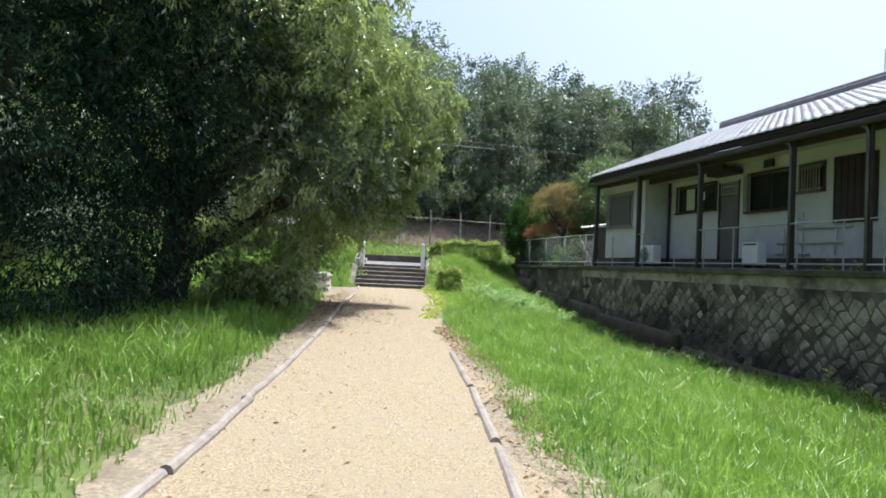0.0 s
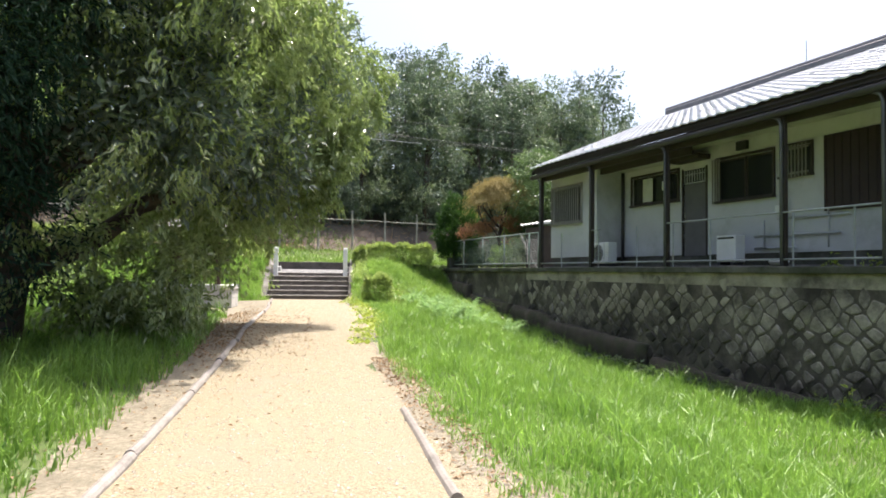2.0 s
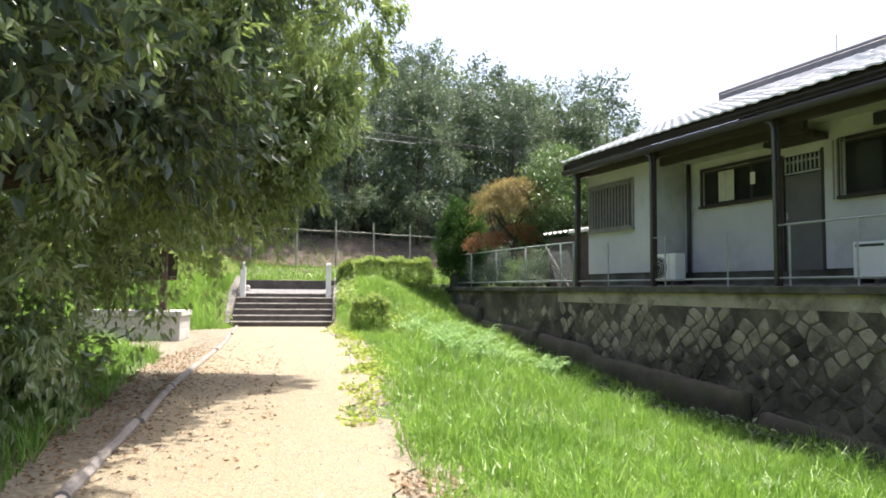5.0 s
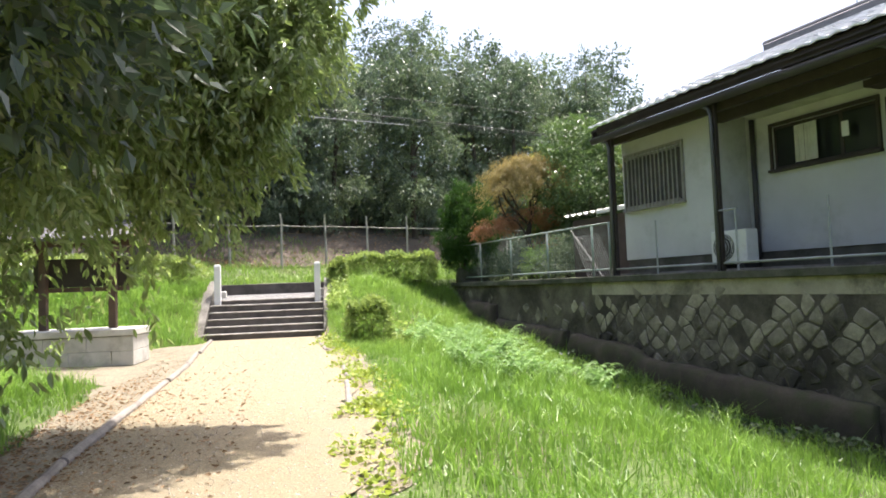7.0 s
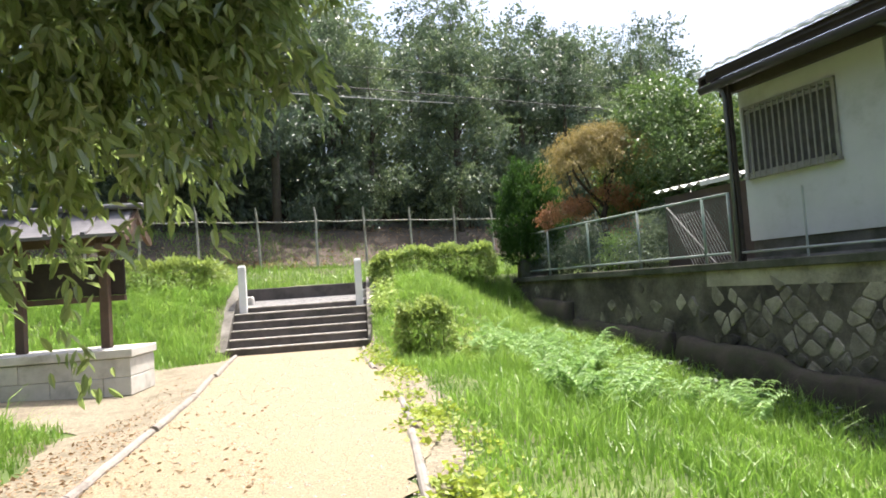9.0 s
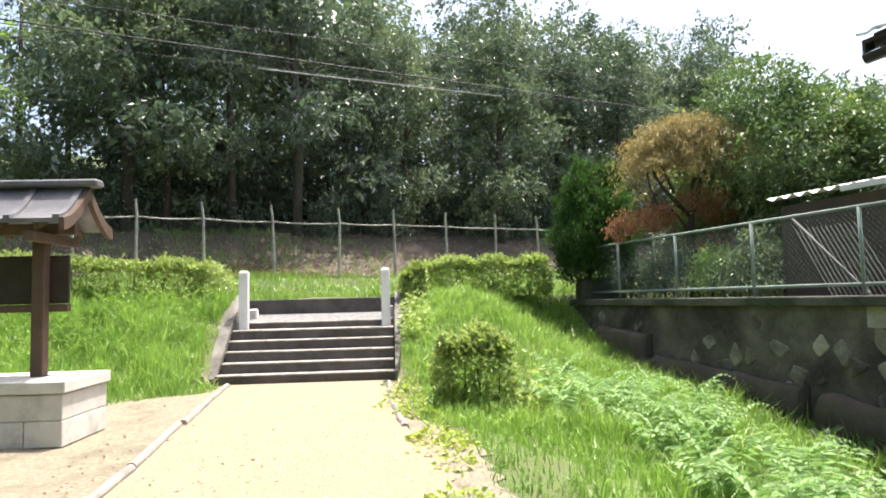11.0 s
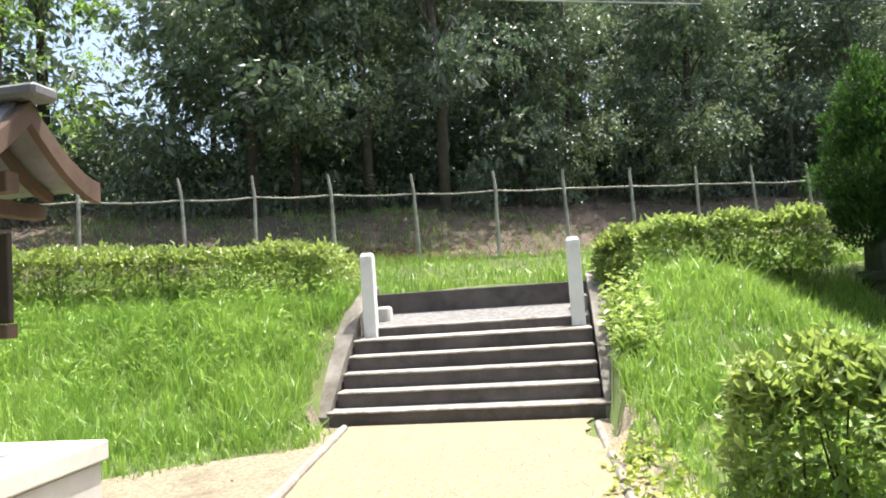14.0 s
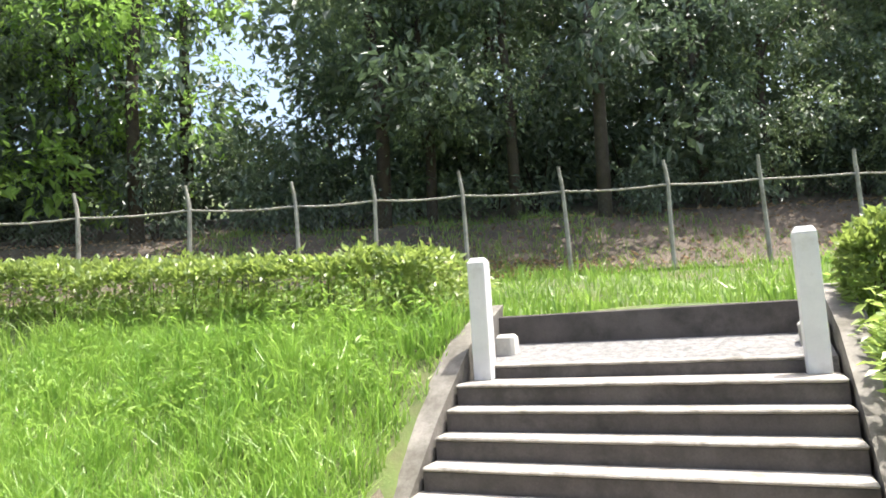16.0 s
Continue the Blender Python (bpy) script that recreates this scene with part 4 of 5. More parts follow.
    for a, b in zip(rows_, rows_[1:]):
        for i in range(4):
            bm.faces.new((a[i], a[(i + 1) % 4], b[(i + 1) % 4], b[i]))
    bm.faces.new(rows_[0]), bm.faces.new(rows_[-1][::-1])
    return part(name, bm, material, parent)


for sg in (-1, 1):
    slope(sg, -1.06, 1.06, 0.0, 0.045, M_COPPER, "sheet")
    for x in (-1.05, -0.55, 0.0, 0.5, 0.985):
        slope(sg, x, x + 0.065, 0.035, 0.033, M_COPPER, "batten")
    for x in (-1.12, 1.06):
        slope(sg, x, x + 0.055, 0.0, 0.13, M_TIMBER, "bargeboard", 0.57)
    for x in (-0.8, -0.4, 0.0, 0.4, 0.8):
        slope(sg, x - 0.025, x + 0.025, -0.05, 0.06, M_TIMBER, "rafter", 0.50)

# ---- shed behind the mesh fence ----
shed = thing("garden_shed", HOUSE @ pose(0, 0, 0), "low brown shed with a white corrugated roof sheet", "shed")
part("wall", a_box(-5.9, -3.5, 1.15, 1.22, 1.55, 3.04), M_SHEDWALL, shed, "brown boarded wall")
part("wall", a_box(-3.62, -3.5, 1.225, 2.4, 1.55, 3.04), M_SHEDWALL, shed, "brown boarded wall")
bm = bmesh.new()
cr = []
for i in range(69):
    u = -6.05 + i * 0.034
    z = 3.16 + 0.028 * math.cos(i * math.pi / 4)
    cr.append([bm.verts.new(c) for c in ((u, 1.0, z), (u, 2.5, z + 0.25), (u, 2.5, z + 0.242), (u, 1.0, z - 0.006))])
for a, b in zip(cr, cr[1:]):
    for i in range(4):
        bm.faces.new((a[i], a[(i + 1) % 4], b[(i + 1) % 4], b[i]))
part("roof_sheet", bm, M_CORR, shed, "white corrugated roof sheet")
part("fascia", a_box(-4.6, -3.6, 0.94, 0.98, 3.08, 3.16), M_CORR, shed)
lt = thing("lattice_panel", HOUSE @ pose(-4.35, 0.55, 1.58), "pale diagonal lattice panel leaning behind the fence", "lattice")
for i in range(14):
    u = -0.75 + i * 0.075
    part("slat", a_tube([(u, 0.05, 1.0), (u + 0.62, 0.0, 0.0)], 0.007, 5), M_LATTICE, lt)
part("brace", a_tube([(-0.75, -0.05, 1.2), (0.55, -0.1, 0.0)], 0.018, 6), M_LATTICE, lt)

# ---- overhead cables ----
cab = thing("overhead_cables", pose(0, 0, 0), "dark power and telephone cables strung before the wood", "cable")


def cable(s0, s1, z0, z1, r, material, sag, d=-2.0):
    pts = []
    for i in range(21):
        t = i / 20
        x, y = fence_at(s0 + (s1 - s0) * t)
        pts.append((x - FDY * d, y + FDX * d, z0 + (z1 - z0) * t - 4 * sag * t * (1 - t)))
    return part("cable", a_tube(pts, r, 5), material, cab, "", True)


cable(-24, 36, 8.0, 9.6, 0.012, M_CABLE, 0.12)
cable(-24, 36, 7.75, 8.35, 0.018, M_CABLE, 0.05)
cable(-24, 36, 7.66, 8.26, 0.010, M_CABLE, 0.05)
cable(4.05, 11.4, 7.63, 7.81, 0.017, M_CABLE2, 0.01)
cable(-24, 36, 7.0, 8.5, 0.007, M_CABLE, 0.03)


# ---- plants ----
def unit(a):
    return a / np.maximum(1e-9, np.linalg.norm(a, axis=1, keepdims=True))


def leaf_arrays(P, D, size, aspect, rng, fold=0.25, rich=False, flat=0.55):
    """Folded leaves at P along D, mostly with the upper side to the sky: verts and faces. rich: six corners, rounded."""
    n = len(P)
    W = unit(np.cross(D, np.array([0.0, 0.0, 1.0])) + rng.normal(size=(n, 3)) * flat)
    W = unit(W - D * (W * D).sum(1, keepdims=True))
    N = np.cross(W, D)
    s = size[:, None]
    a = s * aspect * 0.5
    if rich:
        v = np.stack([P, P + D * s * 0.25 + W * a * 0.8 + N * s * fold * 0.25, P + D * s * 0.62 + W * a * 0.85 + N * s * fold * 0.2, P + D * s - N * s * 0.12, P + D * s * 0.62 - W * a * 0.85 + N * s * fold * 0.2, P + D * s * 0.25 - W * a * 0.8 + N * s * fold * 0.25], 1)
        i = np.arange(n)[:, None] * 6
        return v.reshape(-1, 3), np.concatenate([i + np.array([[0, 1, 2, 3]]), i + np.array([[0, 3, 4, 5]])])
    v = np.stack([P, P + D * s * 0.45 + W * a + N * s * fold * 0.3, P + D * s - N * s * 0.1, P + D * s * 0.45 - W * a + N * s * fold * 0.3], 1)
    return v.reshape(-1, 3), np.arange(4 * n).reshape(-1, 4)


def lobed(lobes, per, r0, r1, seed):
    """Breaks each ellipsoid of foliage into smaller flattened masses on its skin."""
    r = np.random.default_rng(seed)
    out = []
    for cx, cy, cz, a, b, c in lobes:
        for _ in range(max(4, int(per * (a * b + b * c + a * c) / 8))):
            d = r.normal(size=3)
            d /= np.linalg.norm(d)
            q = r.uniform(r0, r1)
            k = 0.9 * r.uniform(0.55, 1.0)
            out.append((cx + d[0] * a * k, cy + d[1] * b * k, cz + d[2] * c * k, q, q, q * 0.6))
    return out


def crown_points(lobes, clumps, per, spread, rng, shell=0.75, droop=0.5, up=0.0):
    """Leaf places and directions for a crown of ellipsoid lobes; leaves sit in clumps near the lobes' skins."""
    L_ = np.array(lobes, float)
    w = (L_[:, 3] * L_[:, 4] + L_[:, 4] * L_[:, 5] + L_[:, 3] * L_[:, 5])
    k = rng.choice(len(L_), clumps, p=w / w.sum())
    d = unit(rng.normal(size=(clumps, 3)) + np.array([0, 0, up]))
    rad = shell + (1 - shell) * rng.random(clumps) ** 0.6 + rng.normal(0, 0.05, clumps)
    C = L_[k, :3] + d * L_[k, 3:6] * rad[:, None]
    idx = np.repeat(np.arange(clumps), per)
    P = C[idx] + rng.normal(size=(len(idx), 3)) * spread * np.array([1, 1, 0.7])
    D = unit(d[idx] * 0.6 + rng.normal(size=(len(idx), 3)) * 0.55 + np.array([0, 0, -droop]))
    return P, D


def crown_mesh(name, lobes, clumps, per, spread, size, aspect, material, seed, shell=0.75, droop=0.5, rich=False, up=0.0):
    r = np.random.default_rng(seed)
    P, D = crown_points(lobes, clumps, per, spread, r, shell, droop, up)
    v, f = leaf_arrays(P, D, size * r.uniform(0.6, 1.25, len(P)), aspect, r, rich=rich)
    return np_mesh(name, v, f, material)


def spray_mesh(name, lobes, sprays, per, length, size, aspect, material, seed, up=0.4, droop=0.75, rich=True, shell=0.8, front=None):
    """A crown of arching twig ends, each hung with drooping leaves, on the skins of the lobes."""
    r = np.random.default_rng(seed)
    L_ = np.array(lobes, float)
    w = (L_[:, 3] * L_[:, 4] + L_[:, 4] * L_[:, 5] + L_[:, 3] * L_[:, 5])
    k = r.choice(len(L_), sprays, p=w / w.sum())
    d = unit(r.normal(size=(sprays, 3)) + np.array([0, 0, up]))
    C = L_[k, :3] + d * L_[k, 3:6] * (shell + (1 - shell) * r.random(sprays))[:, None]
    H = unit(d * np.array([1, 1, 0.4]) + r.normal(size=(sprays, 3)) * 0.35)
    ln = length * r.uniform(0.55, 1.3, sprays)
    i = np.repeat(np.arange(sprays), per)
    t = r.random(len(i)) ** 0.8
    a = (ln[i] * t)[:, None]
    P = C[i] + H[i] * a + np.array([0, 0, -0.55]) * a * t[:, None] + r.normal(size=(len(i), 3)) * 0.12 * length
    if front:      # drawn in towards a bulging outline over the path, and along y
        x0, y0, z0 = front
        lim = x0 + 1.7 * np.exp(-((P[:, 2] - z0) / 2.3) ** 2) + 0.35 * np.sin(P[:, 1] * 2.3 + P[:, 2] * 1.9) + 0.22 * np.sin(P[:, 2] * 4.1 - P[:, 1] * 3.1) - 0.9 + 0.9 * smooth01((P[:, 1] - 2.2) / 1.6)
        P[:, 0] = np.where(P[:, 0] > lim, lim + 0.9 * np.tanh((P[:, 0] - lim) / 1.6), P[:, 0])
        P[:, 1] = np.where(P[:, 1] > y0, y0 + 1.7 * np.tanh((P[:, 1] - y0) / 2.2), P[:, 1])
    D = unit(H[i] * 0.5 + r.normal(size=(len(i), 3)) * 0.5 + np.array([0, 0, -droop]))
    v, f = leaf_arrays(P, D, size * r.uniform(0.6, 1.25, len(P)), aspect, r, rich=rich)
    return np_mesh(name, v, f, material)


def limb(bm, a, b, r0, r1, bend=0.3, n=6, sides=7):
    a, b = Vector(a), Vector(b)
    off = Vector((random.uniform(-bend, bend), random.uniform(-bend, bend), random.uniform(0, bend)))
    pts = [a.lerp(b, i / (n - 1)) + off * math.sin(math.pi * i / (n - 1)) for i in range(n)]
    return tube(bm, pts, [r0 + (r1 - r0) * i / (n - 1) for i in range(n)], sides)


def tree(name, m, trunk_pts, trunk_r, limbs, crowns, bark, label, category="tree", group=""):
    ob = thing(name, m, label, category, group)
    bm = a_tube(trunk_pts, trunk_r, 10)
    for a, b, r0, r1 in limbs:
        limb(bm, a, b, r0, r1)
    part("trunk", bm, bark, ob, "", True)
    for c in crowns:
        part("crown", c, None, ob)
    return ob


# the great broadleaf tree that hangs over the path
big_lobes = [(1.9, 0.2, 4.6, 2.3, 3.0, 2.1), (3.2, 2.2, 5.3, 1.9, 2.0, 1.8), (2.9, 1.5, 3.0, 1.7, 2.2, 1.4), (2.4, -0.8, 2.9, 1.7, 1.7, 1.2), (1.2, 3.6, 3.6, 2.0, 2.0, 2.0), (0.6, 0, 7.2, 3.2, 3.6, 2.2),
             (2.6, 0.8, 7.4, 2.4, 2.6, 2.0), (-1.8, -1.0, 5.2, 2.6, 2.8, 2.4), (-2.5, 2.5, 4.6, 2.4, 2.4, 2.4), (0.3, -2.6, 5.2, 2.2, 1.7, 1.8), (1.9, 1.6, 1.9, 1.5, 1.8, 0.9), (2.6, 3.0, 1.9, 1.1, 1.4, 0.9), (0, 1, 9.2, 3.0, 3.0, 1.8),
             (3.6, 3.9, 4.4, 1.6, 1.6, 1.5), (2.6, 4.6, 2.5, 1.2, 1.3, 1.2), (1.6, 4.2, 5.2, 2.2, 2.0, 1.8), (4.2, 3.2, 6.4, 1.6, 1.8, 1.5), (4.1, 5.4, 3.4, 1.1, 1.1, 1.0), (2.0, 4.9, 2.3, 1.0, 1.0, 1.1), (3.2, 5.2, 4.4, 1.3, 1.3, 1.1),
             (2.2, -3.2, 5.7, 1.5, 1.4, 0.9), (0.8, -4.1, 5.8, 1.6, 1.4, 0.9), (1.5, -2.5, 6.7, 1.6, 1.5, 1.0), (-0.6, -4.0, 6.2, 1.5, 1.4, 1.0),
             (3.6, 4.3, 2.9, 0.8, 0.9, 0.7), (4.2, 4.8, 3.3, 0.8, 0.9, 0.8), (3.2, 5.0, 2.6, 0.7, 0.8, 0.7), (2.5, 5.2, 2.0, 0.7, 0.7, 0.7), (4.7, 5.0, 3.9, 0.8, 0.9, 0.7), (3.7, 5.0, 3.6, 0.9, 0.9, 0.8), (3.7, -1.3, 5.0, 0.9, 1.1, 0.8), (3.0, -2.0, 5.2, 1.0, 1.1, 0.8), (3.4, 3.9, 2.6, 0.8, 0.8, 0.5), (4.2, 4.4, 2.7, 0.7, 0.7, 0.5), (4.0, 1.4, 4.6, 0.9, 1.0, 0.8), (4.1, 0.2, 5.2, 0.9, 1.0, 0.8), (3.5, 0.6, 4.0, 0.9, 1.0, 0.7), (3.6, -0.6, 4.4, 0.9, 0.9, 0.7), (3.3, 2.2, 4.2, 0.9, 1.0, 0.7), (4.4, 4.6, 4.0, 0.9, 0.9, 0.8), (4.6, 4.0, 5.0, 1.0, 1.0, 0.9)]
low_lobes = [(2.35, 0.1, 0.95, 0.55, 0.5, 0.3), (2.0, 0.6, 1.3, 0.6, 0.6, 0.35), (2.6, 0.9, 1.25, 0.5, 0.6, 0.35), (1.6, -0.3, 1.3, 0.6, 0.6, 0.35), (1.9, 1.4, 1.25, 0.6, 0.6, 0.35), (2.5, 1.9, 1.2, 0.55, 0.6, 0.35), (2.1, 2.6, 1.4, 0.6, 0.6, 0.4), (1.2, 0.9, 1.5, 0.6, 0.6, 0.35), (2.0, 0.2, 0.75, 0.5, 0.5, 0.3), (1.5, 0.3, 0.95, 0.5, 0.5, 0.35), (2.7, 0.4, 1.15, 0.4, 0.5, 0.3), (1.0, -0.8, 1.2, 0.6, 0.6, 0.4), (0.4, -1.0, 1.6, 0.7, 0.6, 0.5), (2.6, 1.0, 0.6, 0.45, 0.5, 0.3), (2.15, 0.6, 0.45, 0.5, 0.5, 0.3), (1.7, 1.2, 0.5, 0.6, 0.6, 0.35), (2.3, 1.9, 0.7, 0.5, 0.6, 0.35), (1.3, 0.2, 0.5, 0.6, 0.6, 0.4), (1.9, 2.6, 0.8, 0.5, 0.6, 0.4)]
btz = float(height(-5.3, 12.8))
# second crown mesh: duller filler leaves, added inside to block light and sky gaps
tree("broadleaf_tree", pose(-5.3, 12.8, btz), [(0, 0, -0.2), (0.05, 0.05, 0.4), (0.15, 0.1, 1.2), (0.1, 0.1, 2.6), (0.2, 0.2, 4.5), (0.1, 0.3, 7.0)], [0.42, 0.34, 0.30, 0.27, 0.20, 0.10],
     [((1.6, 1.0, 2.0), (3.0, 4.9, 3.4), 0.09, 0.04), ((0.1, 0.1, 0.9), (1.6, 0.9, 2.0), 0.20, 0.12), ((1.6, 0.9, 2.0), (3.0, 1.8, 3.2), 0.12, 0.05), ((0.1, 0.1, 2.0), (2.6, -0.4, 4.0), 0.15, 0.05), ((0.1, 0.1, 2.4), (3.0, 2.2, 5.4), 0.15, 0.05), ((0.1, 0, 1.8), (-2.0, 1.5, 4.2), 0.16, 0.06), ((0.1, 0, 2.2), (-1.6, -1.2, 4.6), 0.14, 0.05), ((0.2, 0.2, 4.4), (2.4, 0.8, 7.2), 0.12, 0.04), ((0.1, 0.1, 1.6), (1.0, 3.4, 3.8), 0.12, 0.05), ((0.1, 0.1, 3.2), (1.5, -3.2, 5.8), 0.11, 0.04), ((0.1, 0.1, 3.6), (-0.4, -3.8, 6.0), 0.10, 0.04)],
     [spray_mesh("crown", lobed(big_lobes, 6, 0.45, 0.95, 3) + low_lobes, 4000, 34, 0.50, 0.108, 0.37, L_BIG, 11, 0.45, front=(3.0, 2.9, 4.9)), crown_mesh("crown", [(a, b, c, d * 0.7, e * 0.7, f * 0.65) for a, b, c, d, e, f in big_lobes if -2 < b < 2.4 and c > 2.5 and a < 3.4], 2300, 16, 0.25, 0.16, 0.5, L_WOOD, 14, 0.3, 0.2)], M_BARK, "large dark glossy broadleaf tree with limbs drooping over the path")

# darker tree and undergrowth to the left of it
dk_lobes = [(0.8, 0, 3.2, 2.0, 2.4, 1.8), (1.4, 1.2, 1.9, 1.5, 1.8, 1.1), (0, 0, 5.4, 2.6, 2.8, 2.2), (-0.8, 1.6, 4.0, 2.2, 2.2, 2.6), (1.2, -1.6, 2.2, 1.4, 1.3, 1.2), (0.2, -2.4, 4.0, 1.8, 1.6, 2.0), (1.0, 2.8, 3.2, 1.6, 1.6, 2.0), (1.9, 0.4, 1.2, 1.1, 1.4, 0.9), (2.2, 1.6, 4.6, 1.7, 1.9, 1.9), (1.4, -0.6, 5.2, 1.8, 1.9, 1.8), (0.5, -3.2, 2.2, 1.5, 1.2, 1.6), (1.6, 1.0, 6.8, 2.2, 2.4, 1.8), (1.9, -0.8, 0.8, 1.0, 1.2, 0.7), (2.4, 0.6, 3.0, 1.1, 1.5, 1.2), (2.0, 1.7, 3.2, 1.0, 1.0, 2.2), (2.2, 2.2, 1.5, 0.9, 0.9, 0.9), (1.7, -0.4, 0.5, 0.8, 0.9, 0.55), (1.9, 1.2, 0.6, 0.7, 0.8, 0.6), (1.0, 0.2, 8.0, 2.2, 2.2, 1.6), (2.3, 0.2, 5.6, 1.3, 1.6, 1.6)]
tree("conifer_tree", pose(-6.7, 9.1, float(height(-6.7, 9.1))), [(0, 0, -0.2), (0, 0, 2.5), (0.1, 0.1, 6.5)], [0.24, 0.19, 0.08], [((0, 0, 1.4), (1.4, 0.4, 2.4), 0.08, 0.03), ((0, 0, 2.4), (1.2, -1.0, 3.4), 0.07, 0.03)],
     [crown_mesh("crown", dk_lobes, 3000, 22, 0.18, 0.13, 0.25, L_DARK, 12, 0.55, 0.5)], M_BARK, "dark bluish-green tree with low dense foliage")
for k, (x, y, s) in enumerate(((-6.4, 13.2, 0.6), (-7.2, 15.0, 1.1), (-8.6, 12.0, 1.2), (-5.9, 11.4, 0.7), (-3.55, 14.3, 0.8), (-4.2, 13.2, 0.75))):
    lob = [(0, 0, s * 0.75, s * 0.8, s * 0.9, s * 0.7), (s * 0.5, s * 0.3, s * 0.5, s * 0.5, s * 0.5, s * 0.5)]
    sh = thing("shrub", pose(x, y, float(height(x, y))), "dark leafy undergrowth shrub in the tree's shade", "shrub", "undergrowth shrubs")
    bm = bmesh.new()
    for _ in range(5):
        limb(bm, (0, 0, -0.05), (random.uniform(-0.5, 0.5) * s, random.uniform(-0.5, 0.5) * s, s), 0.015, 0.006, 0.1, 5, 5)
    part("stem", bm, M_BARK, sh)
    part("crown", crown_mesh("crown", lob, 90, 18, 0.11, 0.11, 0.45, L_BIG, 30 + k, 0.3, 0.3, True), None, sh)


# clipped hedges and bush
def hedge(name, x0, x1, y0, y1, z0f, h, n, label, seed, size=0.078):
    r = np.random.default_rng(seed)
    ob = thing(name, pose((x0 + x1) / 2, (y0 + y1) / 2, 0), label, "hedge" if name == "hedge" else "bush")
    cx, cy = (x0 + x1) / 2, (y0 + y1) / 2
    q = r.uniform(-1, 1, (n, 3))
    ax = r.choice(3, n, p=[0.12, 0.28, 0.6])
    q[np.arange(n), ax] = np.sign(r.normal(size=n)) * (1.03 - np.abs(r.normal(0, 0.13, n)))
    q[:, 2] = np.where(ax == 2, np.abs(q[:, 2]), q[:, 2])
    lump = 1 + 0.10 * np.sin(q[:, 0] * 3.1 * (x1 - x0)) + 0.06 * np.sin(q[:, 0] * 7.7 * (x1 - x0) + 1)
    soft = 1 - 0.14 * (np.abs(q[:, 0]) ** 4 + np.abs(q[:, 1]) ** 4) * (q[:, 2] > 0)
    if name != "hedge":
        q *= (1 / np.maximum(1e-6, (np.abs(q) ** 4).sum(1) ** 0.25) * np.abs(q).max(1))[:, None] * (1 + 0.07 * np.sin(q[:, :1] * 4 + 3 * q[:, 1:2]) + r.normal(0, 0.04, (n, 1)))
    X = q[:, 0] * (x1 - x0) / 2 * (1 - 0.05 * np.abs(q[:, 2]))
    Y = q[:, 1] * (y1 - y0) / 2 * lump * (1 - 0.1 * np.abs(q[:, 2]))
    g = height(cx + X, cy + Y) if z0f is None else z0f
    Z = g + h * (0.5 + 0.5 * q[:, 2] * lump * soft) + np.where(ax == 2, np.abs(r.normal(0, 0.055, n)) + 0.03 * np.sin(X * 5.3 + 2 * np.sin(X * 2.1)), 0)
    P = np.stack([X, Y, Z], 1)
    out = np.zeros((n, 3))
    out[np.arange(n), ax] = np.sign(q[np.arange(n), ax])
    D = unit(out * 0.6 + r.normal(size=(n, 3)) * 0.7 + np.array([0, 0, 0.1]))
    v, f = leaf_arrays(P, D, size * r.uniform(0.6, 1.5, n) * np.where(ax == 2, 1.2, 1.0), 0.5, r)
    part("foliage", np_mesh("foliage", v, f, L_HEDGE), None, ob)
    bm = bmesh.new()
    for i in range(max(6, int((x1 - x0) * 5))):
        xx, yy = r.uniform(x0 + 0.2, x1 - 0.2) - cx, r.uniform(y0 + 0.25, y1 - 0.25) - cy
        zg = float(height(cx + xx, cy + yy))
        limb(bm, (xx, yy, zg - 0.05), (xx + r.uniform(-0.15, 0.15), yy + r.uniform(-0.15, 0.15), zg + h * 0.85), 0.010, 0.004, 0.03, 4, 5)
    tagged(part("stem", bm, M_BARK, ob), kind="stuff")
    return ob


hedge("hedge", -16.5, -4.0, 29.1, 30.15, None, 0.74, 27000, "long clipped green hedge on top of the grassy bank", 41)
hedge("hedge", -0.25, 2.55, 29.9, 31.1, 1.74, 0.68, 10500, "clipped green hedge with sunlit top on the bank", 42)
hedge("clipped_bush", -0.24, 0.70, 23.8, 24.7, None, 0.84, 6200, "box-shaped clipped bush standing in the grass beside the path", 43, 0.07)
hedge("clipped_bush", -0.62, -0.12, 28.75, 29.4, None, 0.6, 1800, "small leafy bush beside the granite post", 44, 0.08)

# juniper at the wall's end
jz = float(height(3.0, 30.9))
jl = [(0.15, 0, 0.75, 0.85, 0.8, 0.4), (0.15, 0, 1.45, 0.98, 0.9, 0.72), (0.25, 0, 2.05, 0.78, 0.75, 0.6), (-0.1, 0, 2.5, 0.34, 0.34, 0.55), (0.5, 0, 2.55, 0.36, 0.34, 0.5), (0.1, 0, 1.05, 0.8, 0.8, 0.42), (-0.15, 0, 2.95, 0.10, 0.10, 0.3), (0.1, 0.1, 2.9, 0.1, 0.1, 0.25), (0.55, 0, 2.95, 0.10, 0.10, 0.3), (0.75, 0, 2.6, 0.1, 0.1, 0.35), (-0.6, 0, 1.95, 0.12, 0.12, 0.4), (-0.4, -0.2, 2.4, 0.1, 0.1, 0.35)]
r = np.random.default_rng(51)
P, D = crown_points(jl, 1700, 15, 0.06, r, 0.7, -1.1)
v, f = leaf_arrays(P, D, 0.11 * r.uniform(0.6, 1.4, len(P)), 0.22, r)
